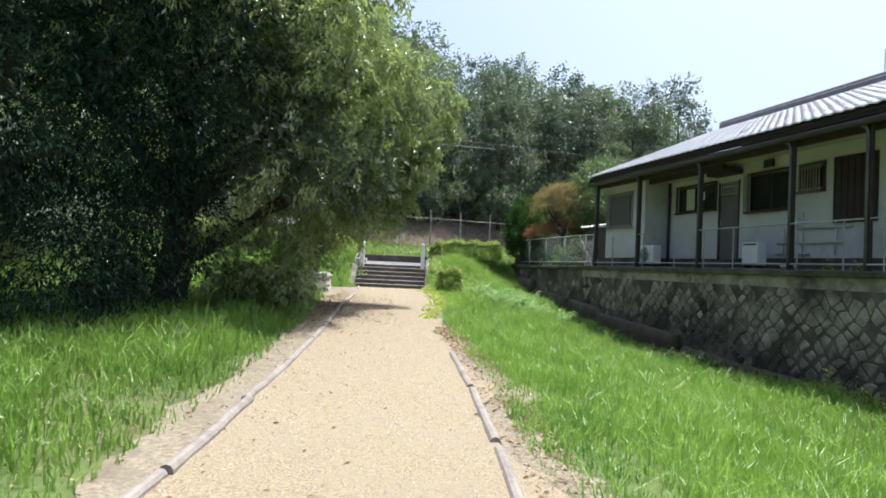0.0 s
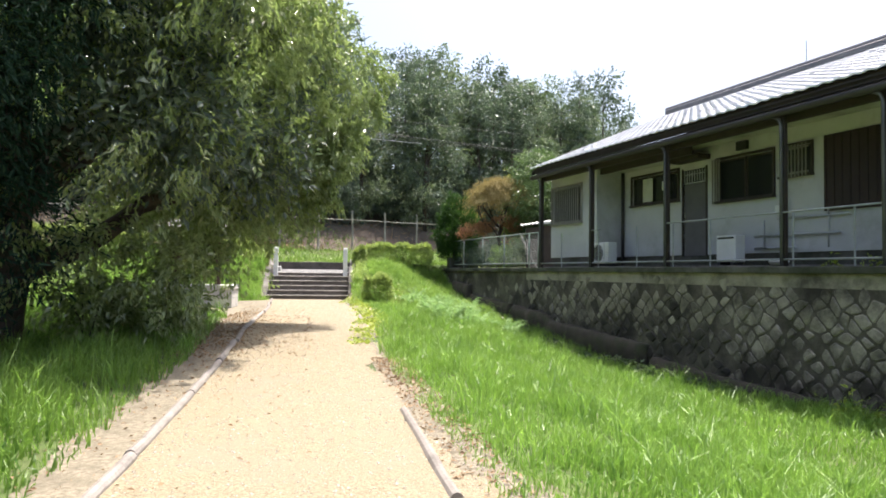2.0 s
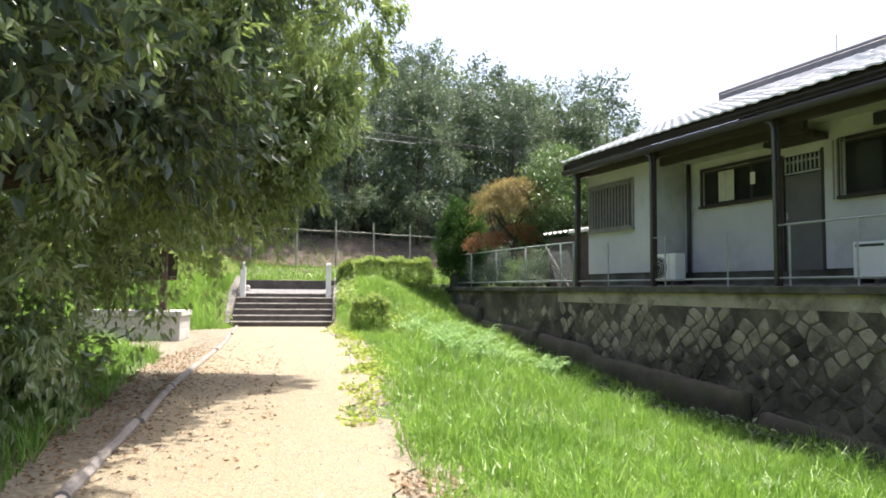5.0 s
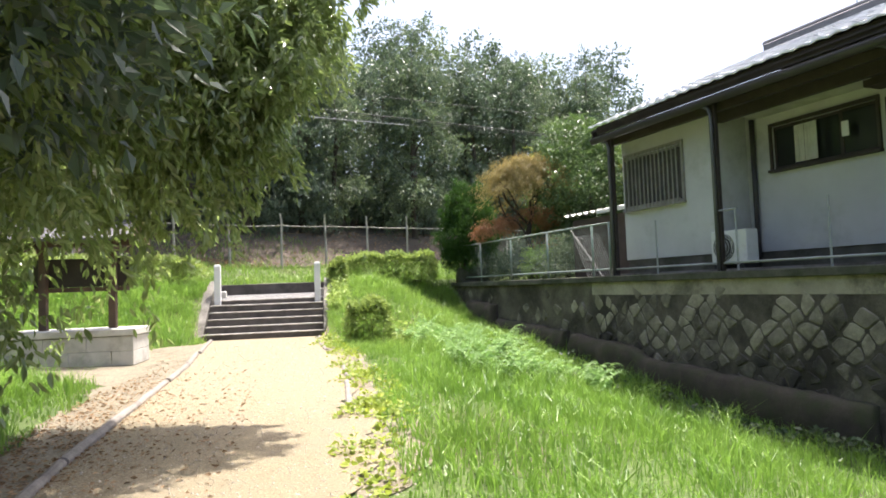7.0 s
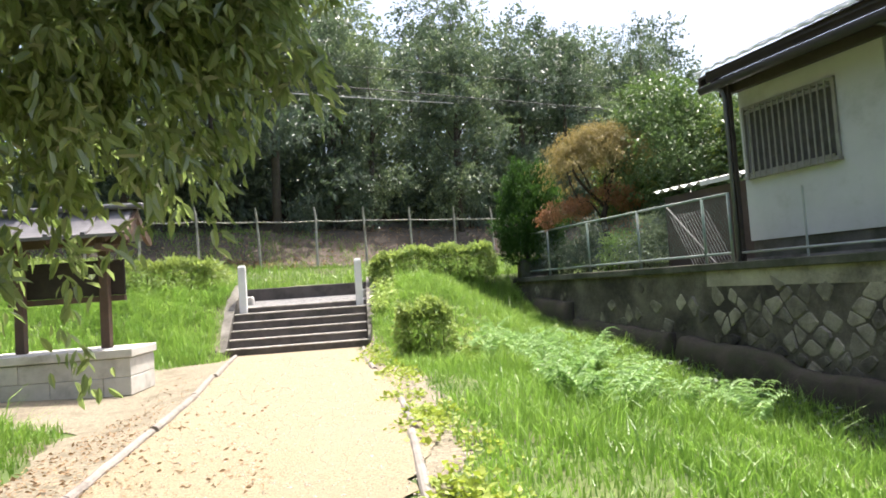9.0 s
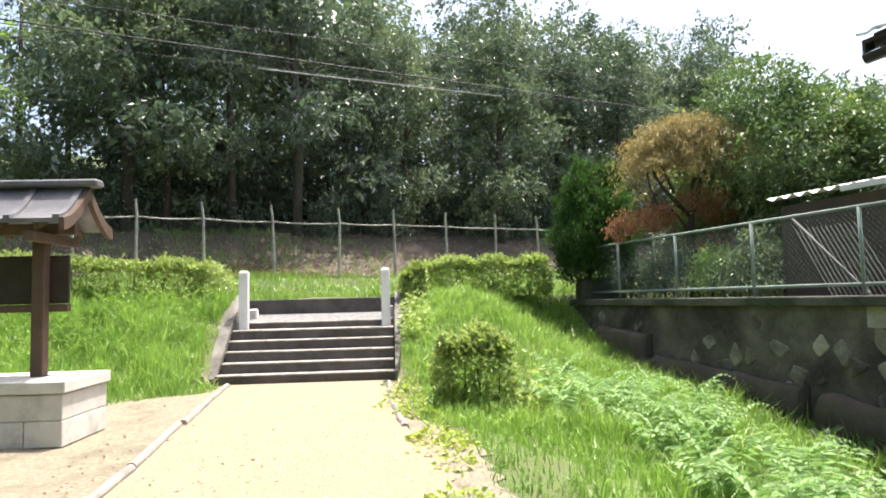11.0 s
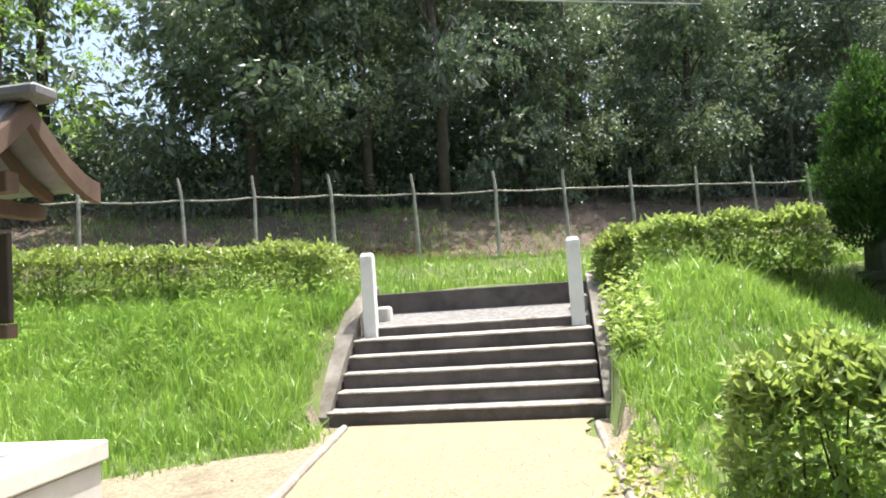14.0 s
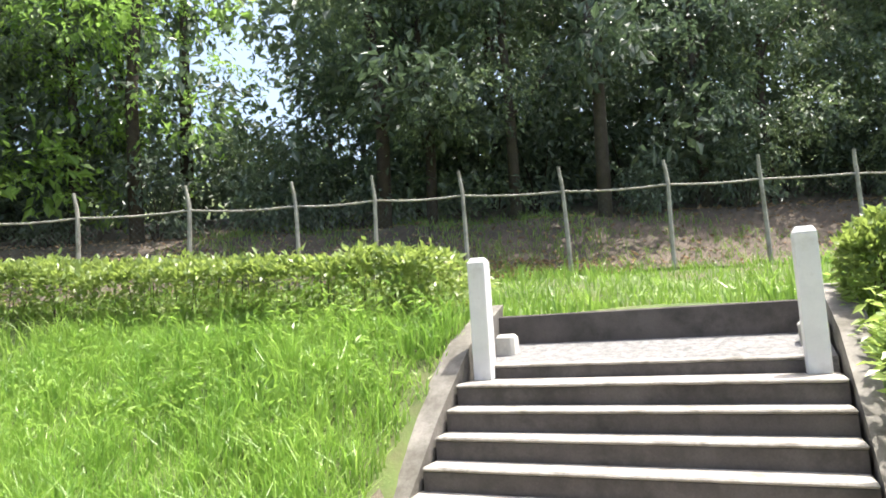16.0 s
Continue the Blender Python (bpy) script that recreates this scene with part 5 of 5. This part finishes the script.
tree("juniper_tree", pose(3.5, 30.6, jz), [(0, 0, -0.1), (0.02, 0, 0.6), (0, 0, 2.2)], [0.06, 0.05, 0.02], [], [np_mesh("crown", v, f, L_CEDAR)], M_BARK, "dense rounded green juniper tree at the wall's end")
blk = new("stone_block", bm_mesh("stone_block", a_box(3.25, 4.2, 30.2, 30.9, 1.4, 2.05, 0.06, 0.03), M_COPING))
tagged(blk, "dark stone block under the juniper", "stone")

# maple in the garden
mz = 1.55
ml2 = [(-0.95, 0, 1.6, 0.55, 0.45, 0.24), (-1.35, 0, 1.42, 0.25, 0.3, 0.18), (-0.6, 0.1, 1.72, 0.4, 0.4, 0.2), (0.2, -0.1, 1.95, 0.55, 0.45, 0.18), (0.6, 0, 1.75, 0.35, 0.35, 0.18), (0.55, 0, 1.1, 0.45, 0.4, 0.2)]
tree("maple_tree", pose(5.1, 28.9, mz), [(0, 0, -0.1), (0.08, 0, 0.7), (-0.05, 0, 1.3), (0.12, 0, 1.9), (0.3, 0, 2.5)], [0.10, 0.09, 0.08, 0.06, 0.03],
     [((0.05, 0, 1.6), (-0.7, 0, 2.7), 0.05, 0.02), ((0.12, 0, 1.9), (0.8, 0.1, 2.8), 0.045, 0.02), ((0, 0, 1.2), (-0.6, 0, 1.7), 0.03, 0.015), ((-0.3, 0, 2.1), (-0.9, 0.1, 2.9), 0.03, 0.012), ((-0.5, 0, 1.6), (-0.7, 0, 2.9), 0.025, 0.012), ((0.3, 0, 2.4), (0.8, 0, 3.1), 0.03, 0.012)],
     [spray_mesh("crown", [(0.0, 0, 2.55, 1.2, 1.0, 0.84), (-0.35, 0, 2.45, 0.75, 0.65, 0.5), (0.25, 0, 2.8, 0.65, 0.6, 0.58)], 760, 34, 0.52, 0.085, 0.27, L_MAPLE, 52, 2.4, 0.9, False, 0.92), crown_mesh("crown", ml2, 330, 14, 0.08, 0.085, 0.35, L_MAPLER, 53, 0.6, 0.7)], M_BARK, "orange-bronze Japanese maple with layered drooping crown")

# round garden trees beside the maple
for k, (u, v, s, zz) in enumerate(((-7.6, 2.9, 1.2, 1.55), (-9.3, 3.2, 0.8, 1.55), (-7.9, 5.2, 1.15, 1.55), (-6.0, 4.6, 1.0, 1.55), (-9.6, 5.6, 1.0, 1.6))):
    w = HOUSE @ Vector((u, v, zz))
    gl = [(0, 0, 2.3 * s, 1.3 * s, 1.3 * s, 1.2 * s), (0.4, -0.3, 1.4 * s, 1.1 * s, 1.1 * s, 0.9 * s), (-0.3, 0.3, 3.2 * s, 0.9 * s, 0.9 * s, 0.8 * s)]
    tree("garden_tree", pose(*w), [(0, 0, -0.1), (0, 0, 1.2), (0.1, 0, 2.8)], [0.09, 0.08, 0.03], [], [crown_mesh("crown", gl, 1100, 14, 0.12, 0.13, 0.45, L_GARDEN, 60 + k, 0.6, 0.2)], M_BARK, "rounded evergreen garden tree behind the house end")
for k, (x, y) in enumerate(((5.6, 30.4), (6.3, 30.9), (7.6, 27.9), (8.2, 28.4))):
    g = thing("garden_plant", pose(x, y, 1.55), "tall thin upright bamboo-like shoots in the garden", "plant", "tall shoots")
    bm = bmesh.new()
    for i in range(3):
        limb(bm, (i * 0.12, 0, -0.05), (i * 0.2, 0.05, 3.2 + 0.4 * i), 0.012, 0.004, 0.08, 5, 5)
    part("stem", bm, M_BARK, g)
    part("foliage", crown_mesh("foliage", [(0.15, 0, 2.2, 0.30, 0.30, 1.9)], 160, 10, 0.08, 0.12, 0.2, L_WEED, 70 + k, 0.3, 0.2), None, g)

for k, (u, v, sc) in enumerate(((-9.6, 0.7, 0.5), (-8.7, 0.9, 0.6), (-7.2, 0.8, 0.55), (-6.4, 0.9, 0.65), (-6.9, 1.9, 0.9), (-8.3, 2.0, 0.9), (-9.9, 1.8, 0.9), (-5.6, 2.6, 1.0))):
    w = HOUSE @ Vector((u, v, 1.55))
    g = thing("shrub", pose(*w), "leafy green garden shrub behind the mesh fence", "shrub", "garden shrubs")
    part("stem", limb(bmesh.new(), (0, 0, -0.05), (0.05, 0, sc), 0.02, 0.008, 0.05, 5, 5), M_BARK, g)
    part("crown", crown_mesh("crown", [(0, 0, sc * 0.8, sc * 0.8, sc * 0.8, sc * 0.75), (0.2, 0.1, sc * 1.3, sc * 0.5, sc * 0.5, sc * 0.5)], 120, 16, 0.10, 0.09, 0.4, (L_WOOD, L_WOOD2, L_LIGHT)[(0, 0, 2, 1, 0, 0, 0, 0)[k]], 160 + k, 0.4, 0.2), None, g)

# ---- the wood ----
def wood_lobes(r, h, w):
    """Rounded masses of foliage up a tree's height."""
    out = []
    for i in range(10):
        t = 0.14 + 0.82 * i / 9
        a = i * 2.4 + r.uniform(-0.5, 0.5)
        d = w * 0.62 * math.sin(math.pi * (0.25 + 0.7 * t))
        rr = w * r.uniform(0.32, 0.46)
        out.append((d * math.cos(a), d * math.sin(a), h * t, rr, rr, rr * r.uniform(0.65, 0.85)))
    return out + [(0, 0, h * 0.7, w * 0.5, w * 0.5, h * 0.2)]


near, far = [], []
for k in range(4):
    r = np.random.default_rng(100 + k)
    h, w = 9.5 + k, 3.0
    near.append(tree("woodland_tree", pose(0, -200 - 9 * k, -30), [(0, 0, -0.5), (0.1, 0, h * 0.3), (-0.1, 0.1, h * 0.6), (0, 0, h * 0.92)], [0.17, 0.14, 0.10, 0.03], [((0, 0, h * 0.35), (1.4, 0.4, h * 0.55), 0.06, 0.02), ((0, 0, h * 0.45), (-1.2, -0.7, h * 0.65), 0.06, 0.02), ((0, 0, h * 0.25), (0.3, -1.3, h * 0.4), 0.05, 0.02)],
                     [spray_mesh("crown", lobed(wood_lobes(r, h, w), 7, 0.5, 1.0, 200 + k), (440, 440, 330, 440)[k], 22, 0.75, 0.155, 0.42, (L_WOOD2, L_WOOD, L_LIGHT, L_WOOD)[k], 110 + k, 0.6, 0.4, False), crown_mesh("crown", [(a, b, c, d * 0.75, e * 0.75, f * 0.75) for a, b, c, d, e, f in wood_lobes(r, h, w)], 70 if k == 2 else 150, 11, 0.3, 0.32, 0.5, L_LIGHT if k == 2 else L_WOOD, 180 + k, 0.3, 0.2)], M_PALEBARK if k % 2 else M_BARK, "tall leafy woodland tree behind the wire fence", "tree", "trees of the wood"))
for k in range(3):
    r = np.random.default_rng(120 + k)
    h, w = 11.0 + k, 4.0
    far.append(tree("woodland_tree", pose(12 * k, -260, -30), [(0, 0, -0.5), (0, 0, h * 0.9)], [0.2, 0.04], [], [crown_mesh("crown", wood_lobes(r, h, w), 270, 14, 0.28, 0.34, 0.5, (L_WOOD, L_WOOD2, L_WOOD)[k], 130 + k, 0.65, 0.3)], M_BARK, "leafy woodland tree on the hill", "tree", "trees of the wood"))
r = np.random.default_rng(77)
spots = []
for s in np.arange(-19, 37, 2.2):
    for d0 in (3.6, 7.4):
        spots.append((s + r.uniform(-0.9, 0.9), d0 + r.uniform(-1.0, 1.2), 0 if d0 < 5 else 2))
for s in np.arange(-34, 44, 4.6):
    for d0 in (12, 18, 25):
        spots.append((s + r.uniform(-1.8, 1.8), d0 + r.uniform(-2, 2), 1))
for i, (s, d, kind) in enumerate(spots):
    line = -0.5 - 0.31 * d
    if abs(s - line) < 1.2 + 0.09 * d and d > 1 or s < line - 1 and d > 9 and i % 3:
        continue
    x, y = fence_at(s)
    x, y = x - FDY * d, y + FDX * d
    pool = far if kind else near
    src = pool[int(r.integers(len(pool)))]
    if not kind:
        src = near[2] if s < line and i % 5 else near[(0, 1, 3, 0, 1)[i % 5]]
    sc = r.uniform(0.82, 1.12) * (1.04 if kind else 1.0) * float(np.interp(s, [6, 10, 13, 18, 24, 30, 36], [1.0, 0.86, 0.76, 0.82, 0.86, 0.78, 0.72] if kind != 1 else [1.0, 1.0, 0.96, 0.96, 0.92, 0.76, 0.7]))
    mtx = pose(x, y, float(height(x, y)), 0, 0, r.uniform(0, 360))
    c = copy_thing(src, mtx)
    c.scale = (sc, sc, sc * r.uniform(0.9, 1.1))
for x, y, k in ((-13.5, 6, 1), (-14.5, 9.5, 3), (-13, 13, 1), (-14.5, 16.5, 0), (-13.2, 20, 3), (-15, 23, 1), (-11.5, 3.2, 3), (-17, 27, 0)):
    c = copy_thing(near[k], pose(x, y, float(height(x, y)), 0, 0, 50 * x))
    c.scale = (1.0, 1.0, 0.95)
for t in near + far:
    for o in list(t.children_recursive) + [t]:
        bpy.data.objects.remove(o)

ss, dd = np.meshgrid(np.arange(-24, 30, 0.5), np.arange(0.15, 9, 0.4))
fx, fy = FX + FDX * ss - FDY * dd, FY + FDY * ss + FDX * dd
n0 = ss.shape[1]
fi = (np.arange(ss.shape[0] - 1)[:, None] * n0 + np.arange(n0 - 1)[None]).ravel()
fl = new("forest_floor", np_mesh("forest_floor", np.stack([fx.ravel(), fy.ravel(), height(fx, fy).ravel() + 0.05], 1), np.stack([fi, fi + 1, fi + 1 + n0, fi + n0], 1), M_FLOOR, True))
tagged(fl, "bare brown leaf-littered slope under the wood", "ground", kind="structure")
r = np.random.default_rng(91)
n = 5000
a_, d_ = r.uniform(-16, 22, n), r.uniform(0.2, 4.5, n)
a_[:900], d_[:900] = r.normal(4.6, 0.8, 900), r.uniform(0.1, 1.3, 900)
X, Y = FX + FDX * a_ - FDY * d_, FY + FDY * a_ + FDX * d_
v, f = leaf_arrays(np.stack([X, Y, height(X, Y) + 0.08], 1), unit(r.normal(size=(n, 3)) * np.array([1, 1, 0.3])), r.uniform(0.06, 0.16, n), 0.5, r)
tagged(new("fallen_leaves", np_mesh("fallen_leaves", v, f, M_LITTER)), "dry brown leaves littering the slope", "leaves", kind="stuff")

# low undergrowth at the wood's foot, beyond the fence
r = np.random.default_rng(88)
ush = thing("shrub", pose(0, -300, 0), "leafy undergrowth bush at the wood's edge", "shrub", "bushes of the wood")
bm = bmesh.new()
for _ in range(5):
    limb(bm, (0, 0, -0.1), (r.uniform(-0.6, 0.6), r.uniform(-0.6, 0.6), 1.1), 0.02, 0.006, 0.1, 5, 5)
part("stem", bm, M_BARK, ush)
part("crown", crown_mesh("crown", [(0, 0, 0.9, 0.9, 0.9, 0.8), (0.6, 0.2, 0.6, 0.6, 0.6, 0.5), (-0.5, -0.3, 1.4, 0.6, 0.6, 0.6)], 90, 14, 0.18, 0.17, 0.45, L_WOOD, 140, 0.4, 0.3), None, ush)
for s in np.arange(-18, 26, 0.95):
    d = r.uniform(3.4, 9.0)
    x, y = fence_at(s + r.uniform(-0.6, 0.6))
    x, y = x - FDY * d, y + FDX * d
    c = copy_thing(ush, pose(x, y, float(height(x, y)), 0, 0, r.uniform(0, 360)))
    c.scale = [r.uniform(0.8, 1.3) + 0.13 * (d - 3.4)] * 3
for o in list(ush.children_recursive) + [ush]:
    bpy.data.objects.remove(o)

# ---- grass ----
def blades(X, Y, hgt, wid, rng, lean=0.9):
    """Bent three-faced grass blades standing on the ground."""
    n = len(X)
    Z = height(X, Y) - 0.01
    a = rng.uniform(0, 2 * np.pi, n)
    b = rng.uniform(0, 2 * np.pi, n)
    W = np.stack([np.cos(a), np.sin(a), 0 * a], 1) * wid[:, None] * 0.5
    T = np.stack([np.cos(b), np.sin(b), 0 * b], 1)
    B = np.stack([X, Y, Z], 1)
    ln = (lean * rng.random(n) * hgt)[:, None]
    M1 = B + T * ln * 0.3 + np.array([0, 0, 1.0]) * (hgt * 0.55)[:, None]
    M2 = B + T * ln + np.array([0, 0, 1.0]) * (hgt * (1 - 0.3 * rng.random(n)))[:, None]
    v = np.stack([B - W, B + W, M1 + W * 0.8, M1 - W * 0.8, M2], 1).reshape(-1, 3)
    i = np.arange(n)[:, None] * 5
    f = np.concatenate([i + np.array([[0, 1, 2]]), i + np.array([[0, 2, 3]]), i + np.array([[3, 2, 4]])])
    return v, f


def keep(X, Y):
    """Where grass grows."""
    u, v = (X - 5.9) * UX + (Y - 20.52) * UY, (X - 5.9) * VX + (Y - 20.52) * VY
    ok = (v < -0.32) | (u < -10.8)
    dl = path_left(Y) - np.interp(Y, [-8, 3.5, 8, 12, 18, 20.5, 22, 25.0, 26.2], [0.34, 0.34, 0.40, 0.5, 0.7, 1.1, 3.2, 2.5, 0.15]) - X
    dr = X - path_right(Y)
    lane = (Y < 27.15) & (dl < -0.06) & (dr < 0.22)
    lane |= (np.abs(X + 2.18) < 1.62) & (Y > 26.95) & (Y < 29.4)
    lane |= (np.abs(X + 5.13) < 1.2) & (np.abs(Y - 23.6) < 0.6)
    return ok & ~lane, dl, dr


def grass(name, x0, x1, y0, y1, n, h0, h1, wid, seed, label, material=L_GRASS, fade=True):
    r = np.random.default_rng(seed)
    X, Y = r.uniform(x0, x1, n), r.uniform(y0, y1, n)
    ok, dl, dr = keep(X, Y)
    edge = np.where(X < -1.5, dl, dr)
    patch = 0.5 + 0.5 * np.sin(X * 1.3 + 2 * np.sin(Y * 0.7)) * np.sin(Y * 1.1 + X * 0.5)
    thin = r.random(n) < np.clip(0.45 + edge * 1.1, 0, 1) * (0.55 + 0.45 * patch) if fade else r.random(n) < 0.6 + 0.4 * patch
    tuft = 0.5 + 0.5 * np.sin(X * 6.1 + 3 * np.sin(Y * 4.3)) * np.sin(Y * 5.7 + 2 * np.sin(X * 3.7))
    k = ok & thin & (r.random(n) < 0.35 + 1.1 * tuft)
    X, Y, patch, edge, tuft = X[k], Y[k], patch[k], edge[k], tuft[k]
    hh = r.uniform(h0, h1, len(X)) * (0.6 + 0.55 * patch) * (0.6 + 0.65 * tuft ** 2) * np.where(r.random(len(X)) < 0.04, 1.5, 1.0) * (np.clip(0.45 + edge * 0.5, 0.45, 1) if fade else 1)
    v, f = blades(X, Y, hh, wid * r.uniform(0.6, 1.4, len(X)), r)
    ob = new(name, np_mesh(name, v, f, material))
    return tagged(ob, label, "grass", kind="stuff")


grass("grass", 0.1, 4.5, 1.5, 14, 88000, 0.13, 0.33, 0.010, 1, "bright green sunlit meadow grass")
grass("grass", 0.0, 8.8, 12, 25, 80000, 0.14, 0.36, 0.012, 2, "bright green sunlit meadow grass")
grass("grass", 4.0, 11, 1.5, 14, 40000, 0.15, 0.36, 0.016, 3, "bright green sunlit meadow grass")
grass("grass", -6.5, -1.9, 1.5, 20, 80000, 0.18, 0.46, 0.013, 4, "green grass beside the path and under the trees")
grass("grass", -13, -6, 2, 26, 24000, 0.2, 0.45, 0.02, 5, "green grass under the trees")
grass("grass", -9.5, -3.4, 20, 29.8, 64000, 0.22, 0.58, 0.014, 6, "tall green grass on the bank", L_GRASSY)
grass("grass", -18, -9, 19, 29, 16000, 0.25, 0.55, 0.022, 9, "tall green grass on the far bank", L_GRASSY, fade=False)
grass("grass", -0.8, 4.2, 23, 30.4, 60000, 0.2, 0.48, 0.013, 7, "tall green grass on the bank", L_GRASSY)
grass("grass", -13, 6, 29.5, 39, 30000, 0.15, 0.4, 0.02, 8, "green grass on the terrace before the fence", L_GRASSY, fade=False)

# ferns and broad weeds
def weeds(name, spots, n, size, aspect, material, label, hmax, seed, rich=False):
    r = np.random.default_rng(seed)
    S = np.array(spots)
    k = r.integers(0, len(S), n)
    a, d = r.uniform(0, 2 * np.pi, n), np.sqrt(r.random(n))
    X, Y = S[k, 0] + np.cos(a) * d * S[k, 2], S[k, 1] + np.sin(a) * d * S[k, 2]
    Z = height(X, Y) + r.random(n) * hmax * (1.05 - d)
    D = unit(np.stack([np.cos(a), np.sin(a), r.uniform(-0.2, 0.7, n)], 1) + r.normal(size=(n, 3)) * 0.35)
    v, f = leaf_arrays(np.stack([X, Y, Z], 1), D, size * r.uniform(0.6, 1.4, n), aspect, r, rich=rich)
    return tagged(new(name, np_mesh(name, v, f, material)), label, "plant", kind="stuff")


r = np.random.default_rng(9)
fs = [(x, y, r.uniform(0.25, 0.5)) for x, y in zip(r.normal(2.5, 0.9, 40), r.uniform(20.2, 26.2, 40)) if 0.95 < x < 4.5 - (y - 20.5) * 0.27]
P, D, S = [], [], []
for x, y, q in fs:
    z = float(height(x, y))
    for k in range(8):
        a, ln = r.uniform(0, 2 * math.pi), r.uniform(0.35, 0.8)
        for i in range(11):
            t = (i + 1) / 11
            p = (x + math.cos(a) * ln * t * 0.7, y + math.sin(a) * ln * t * 0.7, z + 0.08 + ln * (1.6 * t - 1.05 * t * t))
            for sd in (-1, 1):
                b = a + sd * 1.15
                P.append(p), D.append((math.cos(b), math.sin(b), -0.15)), S.append(0.17 * (1.05 - t * 0.85))
v, f = leaf_arrays(np.array(P), unit(np.array(D)), np.array(S) * r.uniform(0.8, 1.2, len(S)), 0.40, r)
tagged(new("fern", np_mesh("fern", v, f, L_FERN)), "pale green ferns growing by the wall", "fern", kind="stuff")
ws = [(float(path_right(y)) + r.uniform(0.0, 0.5), y, r.uniform(0.12, 0.28)) for y in r.uniform(13.5, 26, 44)]
weeds("weeds", ws, 2900, 0.055, 0.8, L_WEED, "low yellow-green leafy weeds at the path's edge", 0.2, 11)
ws = [(r.uniform(-9, -3.9), r.uniform(27.0, 29.1), r.uniform(0.15, 0.3)) for _ in range(70)]
weeds("weeds", ws, 3600, 0.10, 0.26, L_GRASSY, "tall leafy weeds before the hedge on the bank", 0.75, 13)
ws = [(7.4 + r.uniform(-0.5, 0.8), 12.2 + r.uniform(-2.5, 1.5), 0.22) for _ in range(12)]
weeds("weeds", ws, 1800, 0.09, 0.5, L_WEED, "leafy weeds standing at the foot of the wall", 0.6, 12)

ws = [(0.78 + r.uniform(-0.2, 0.35), 24.1 + r.uniform(-0.5, 0.5), r.uniform(0.15, 0.3)) for _ in range(9)]
weeds("vine", ws, 420, 0.085, 0.9, L_HEDGE, "broad light green vine leaves over the bush and grass", 0.8, 14, True)
ws = [(5.35 - (y - 20.5) * 0.253 - r.uniform(0.1, 0.5), y, r.uniform(0.15, 0.3)) for y in r.uniform(14, 27, 60)]
weeds("weeds", ws, 2600, 0.10, 0.6, L_GARDEN, "dark green broad-leaved weeds at the foot of the wall", 0.28, 15)
r = np.random.default_rng(33)
ws = [(r.uniform(-0.55, -0.15), y, r.uniform(0.1, 0.22)) for y in r.uniform(27.1, 29.5, 26)]
weeds("weeds", ws, 1500, 0.09, 0.45, L_HEDGE, "leafy weeds leaning over the cheek of the steps", 0.55, 16)
TX, TY = np.concatenate([r.uniform(-7.5, -2.4, 190), r.uniform(0.7, 6.5, 110), r.uniform(-9, -3.9, 170)]), np.concatenate([r.uniform(1.5, 20, 190), r.uniform(1.5, 22, 110), r.uniform(26.2, 29.0, 170)])
k = np.repeat(np.arange(len(TX)), 34)
X, Y = TX[k] + r.normal(0, 0.07, len(k)), TY[k] + r.normal(0, 0.07, len(k))
ok = keep(X, Y)[0]
hs_ = (r.uniform(0.28, 0.58, len(TX))[k] * r.uniform(0.6, 1.1, len(k)))[ok]
v, f = blades(X[ok], Y[ok], hs_, 0.009 * r.uniform(0.6, 1.4, len(hs_)), r, 1.1)
tagged(new("grass", np_mesh("grass", v, f, L_GRASS)), "taller arching tufts standing in the meadow grass", "grass", kind="stuff")

# pebbles and fallen leaves
r = np.random.default_rng(21)
n = 15000
Y = 1.5 + 25 * r.random(n) ** 1.3
X = path_left(Y) + r.random(n) * (path_right(Y) - path_left(Y) + 0.5)
Z = height(X, Y) + 0.024
s = r.uniform(0.004, 0.008, n) + 0.010 * r.random(n) ** 5
octa = np.array([(1, 0, 0), (0, 1, 0), (-1, 0, 0), (0, -1, 0), (0, 0, 0.7), (0, 0, -0.5)])
V = np.stack([X, Y, Z], 1)[:, None] + octa[None] * s[:, None, None] * r.uniform(0.6, 1.3, (n, 6, 1))
tri_ = np.array([(0, 1, 4), (1, 2, 4), (2, 3, 4), (3, 0, 4), (1, 0, 5), (2, 1, 5), (3, 2, 5), (0, 3, 5)])
F = (np.arange(n)[:, None, None] * 6 + tri_[None]).reshape(-1, 3)
tagged(new("pebbles", np_mesh("pebbles", V.reshape(-1, 3), F, M_PEBBLE)), "loose pale pebbles on the gravel path", "pebbles", kind="stuff")
n = 7500
Y = np.concatenate([r.uniform(2, 12, n // 4), r.normal(15.5, 3.0, n - n // 4)])
X = np.where((Y < 12) & (r.random(n) < 0.75), path_right(Y) + 0.08 + r.random(n) * 0.42, path_left(Y) + np.where(r.random(n) < 0.6, -r.random(n) * 0.7, r.random(n) ** 2.5 * 1.2))
P = np.stack([X, Y, height(X, Y) + 0.03], 1)
D = unit(r.normal(size=(n, 3)) * np.array([1, 1, 0.12]))
v, f = leaf_arrays(P, D, r.uniform(0.02, 0.055, n), 0.5, r)
tagged(new("fallen_leaves", np_mesh("fallen_leaves", v, f, M_LITTER)), "brown fallen leaves along the path's edge", "leaves", kind="stuff")
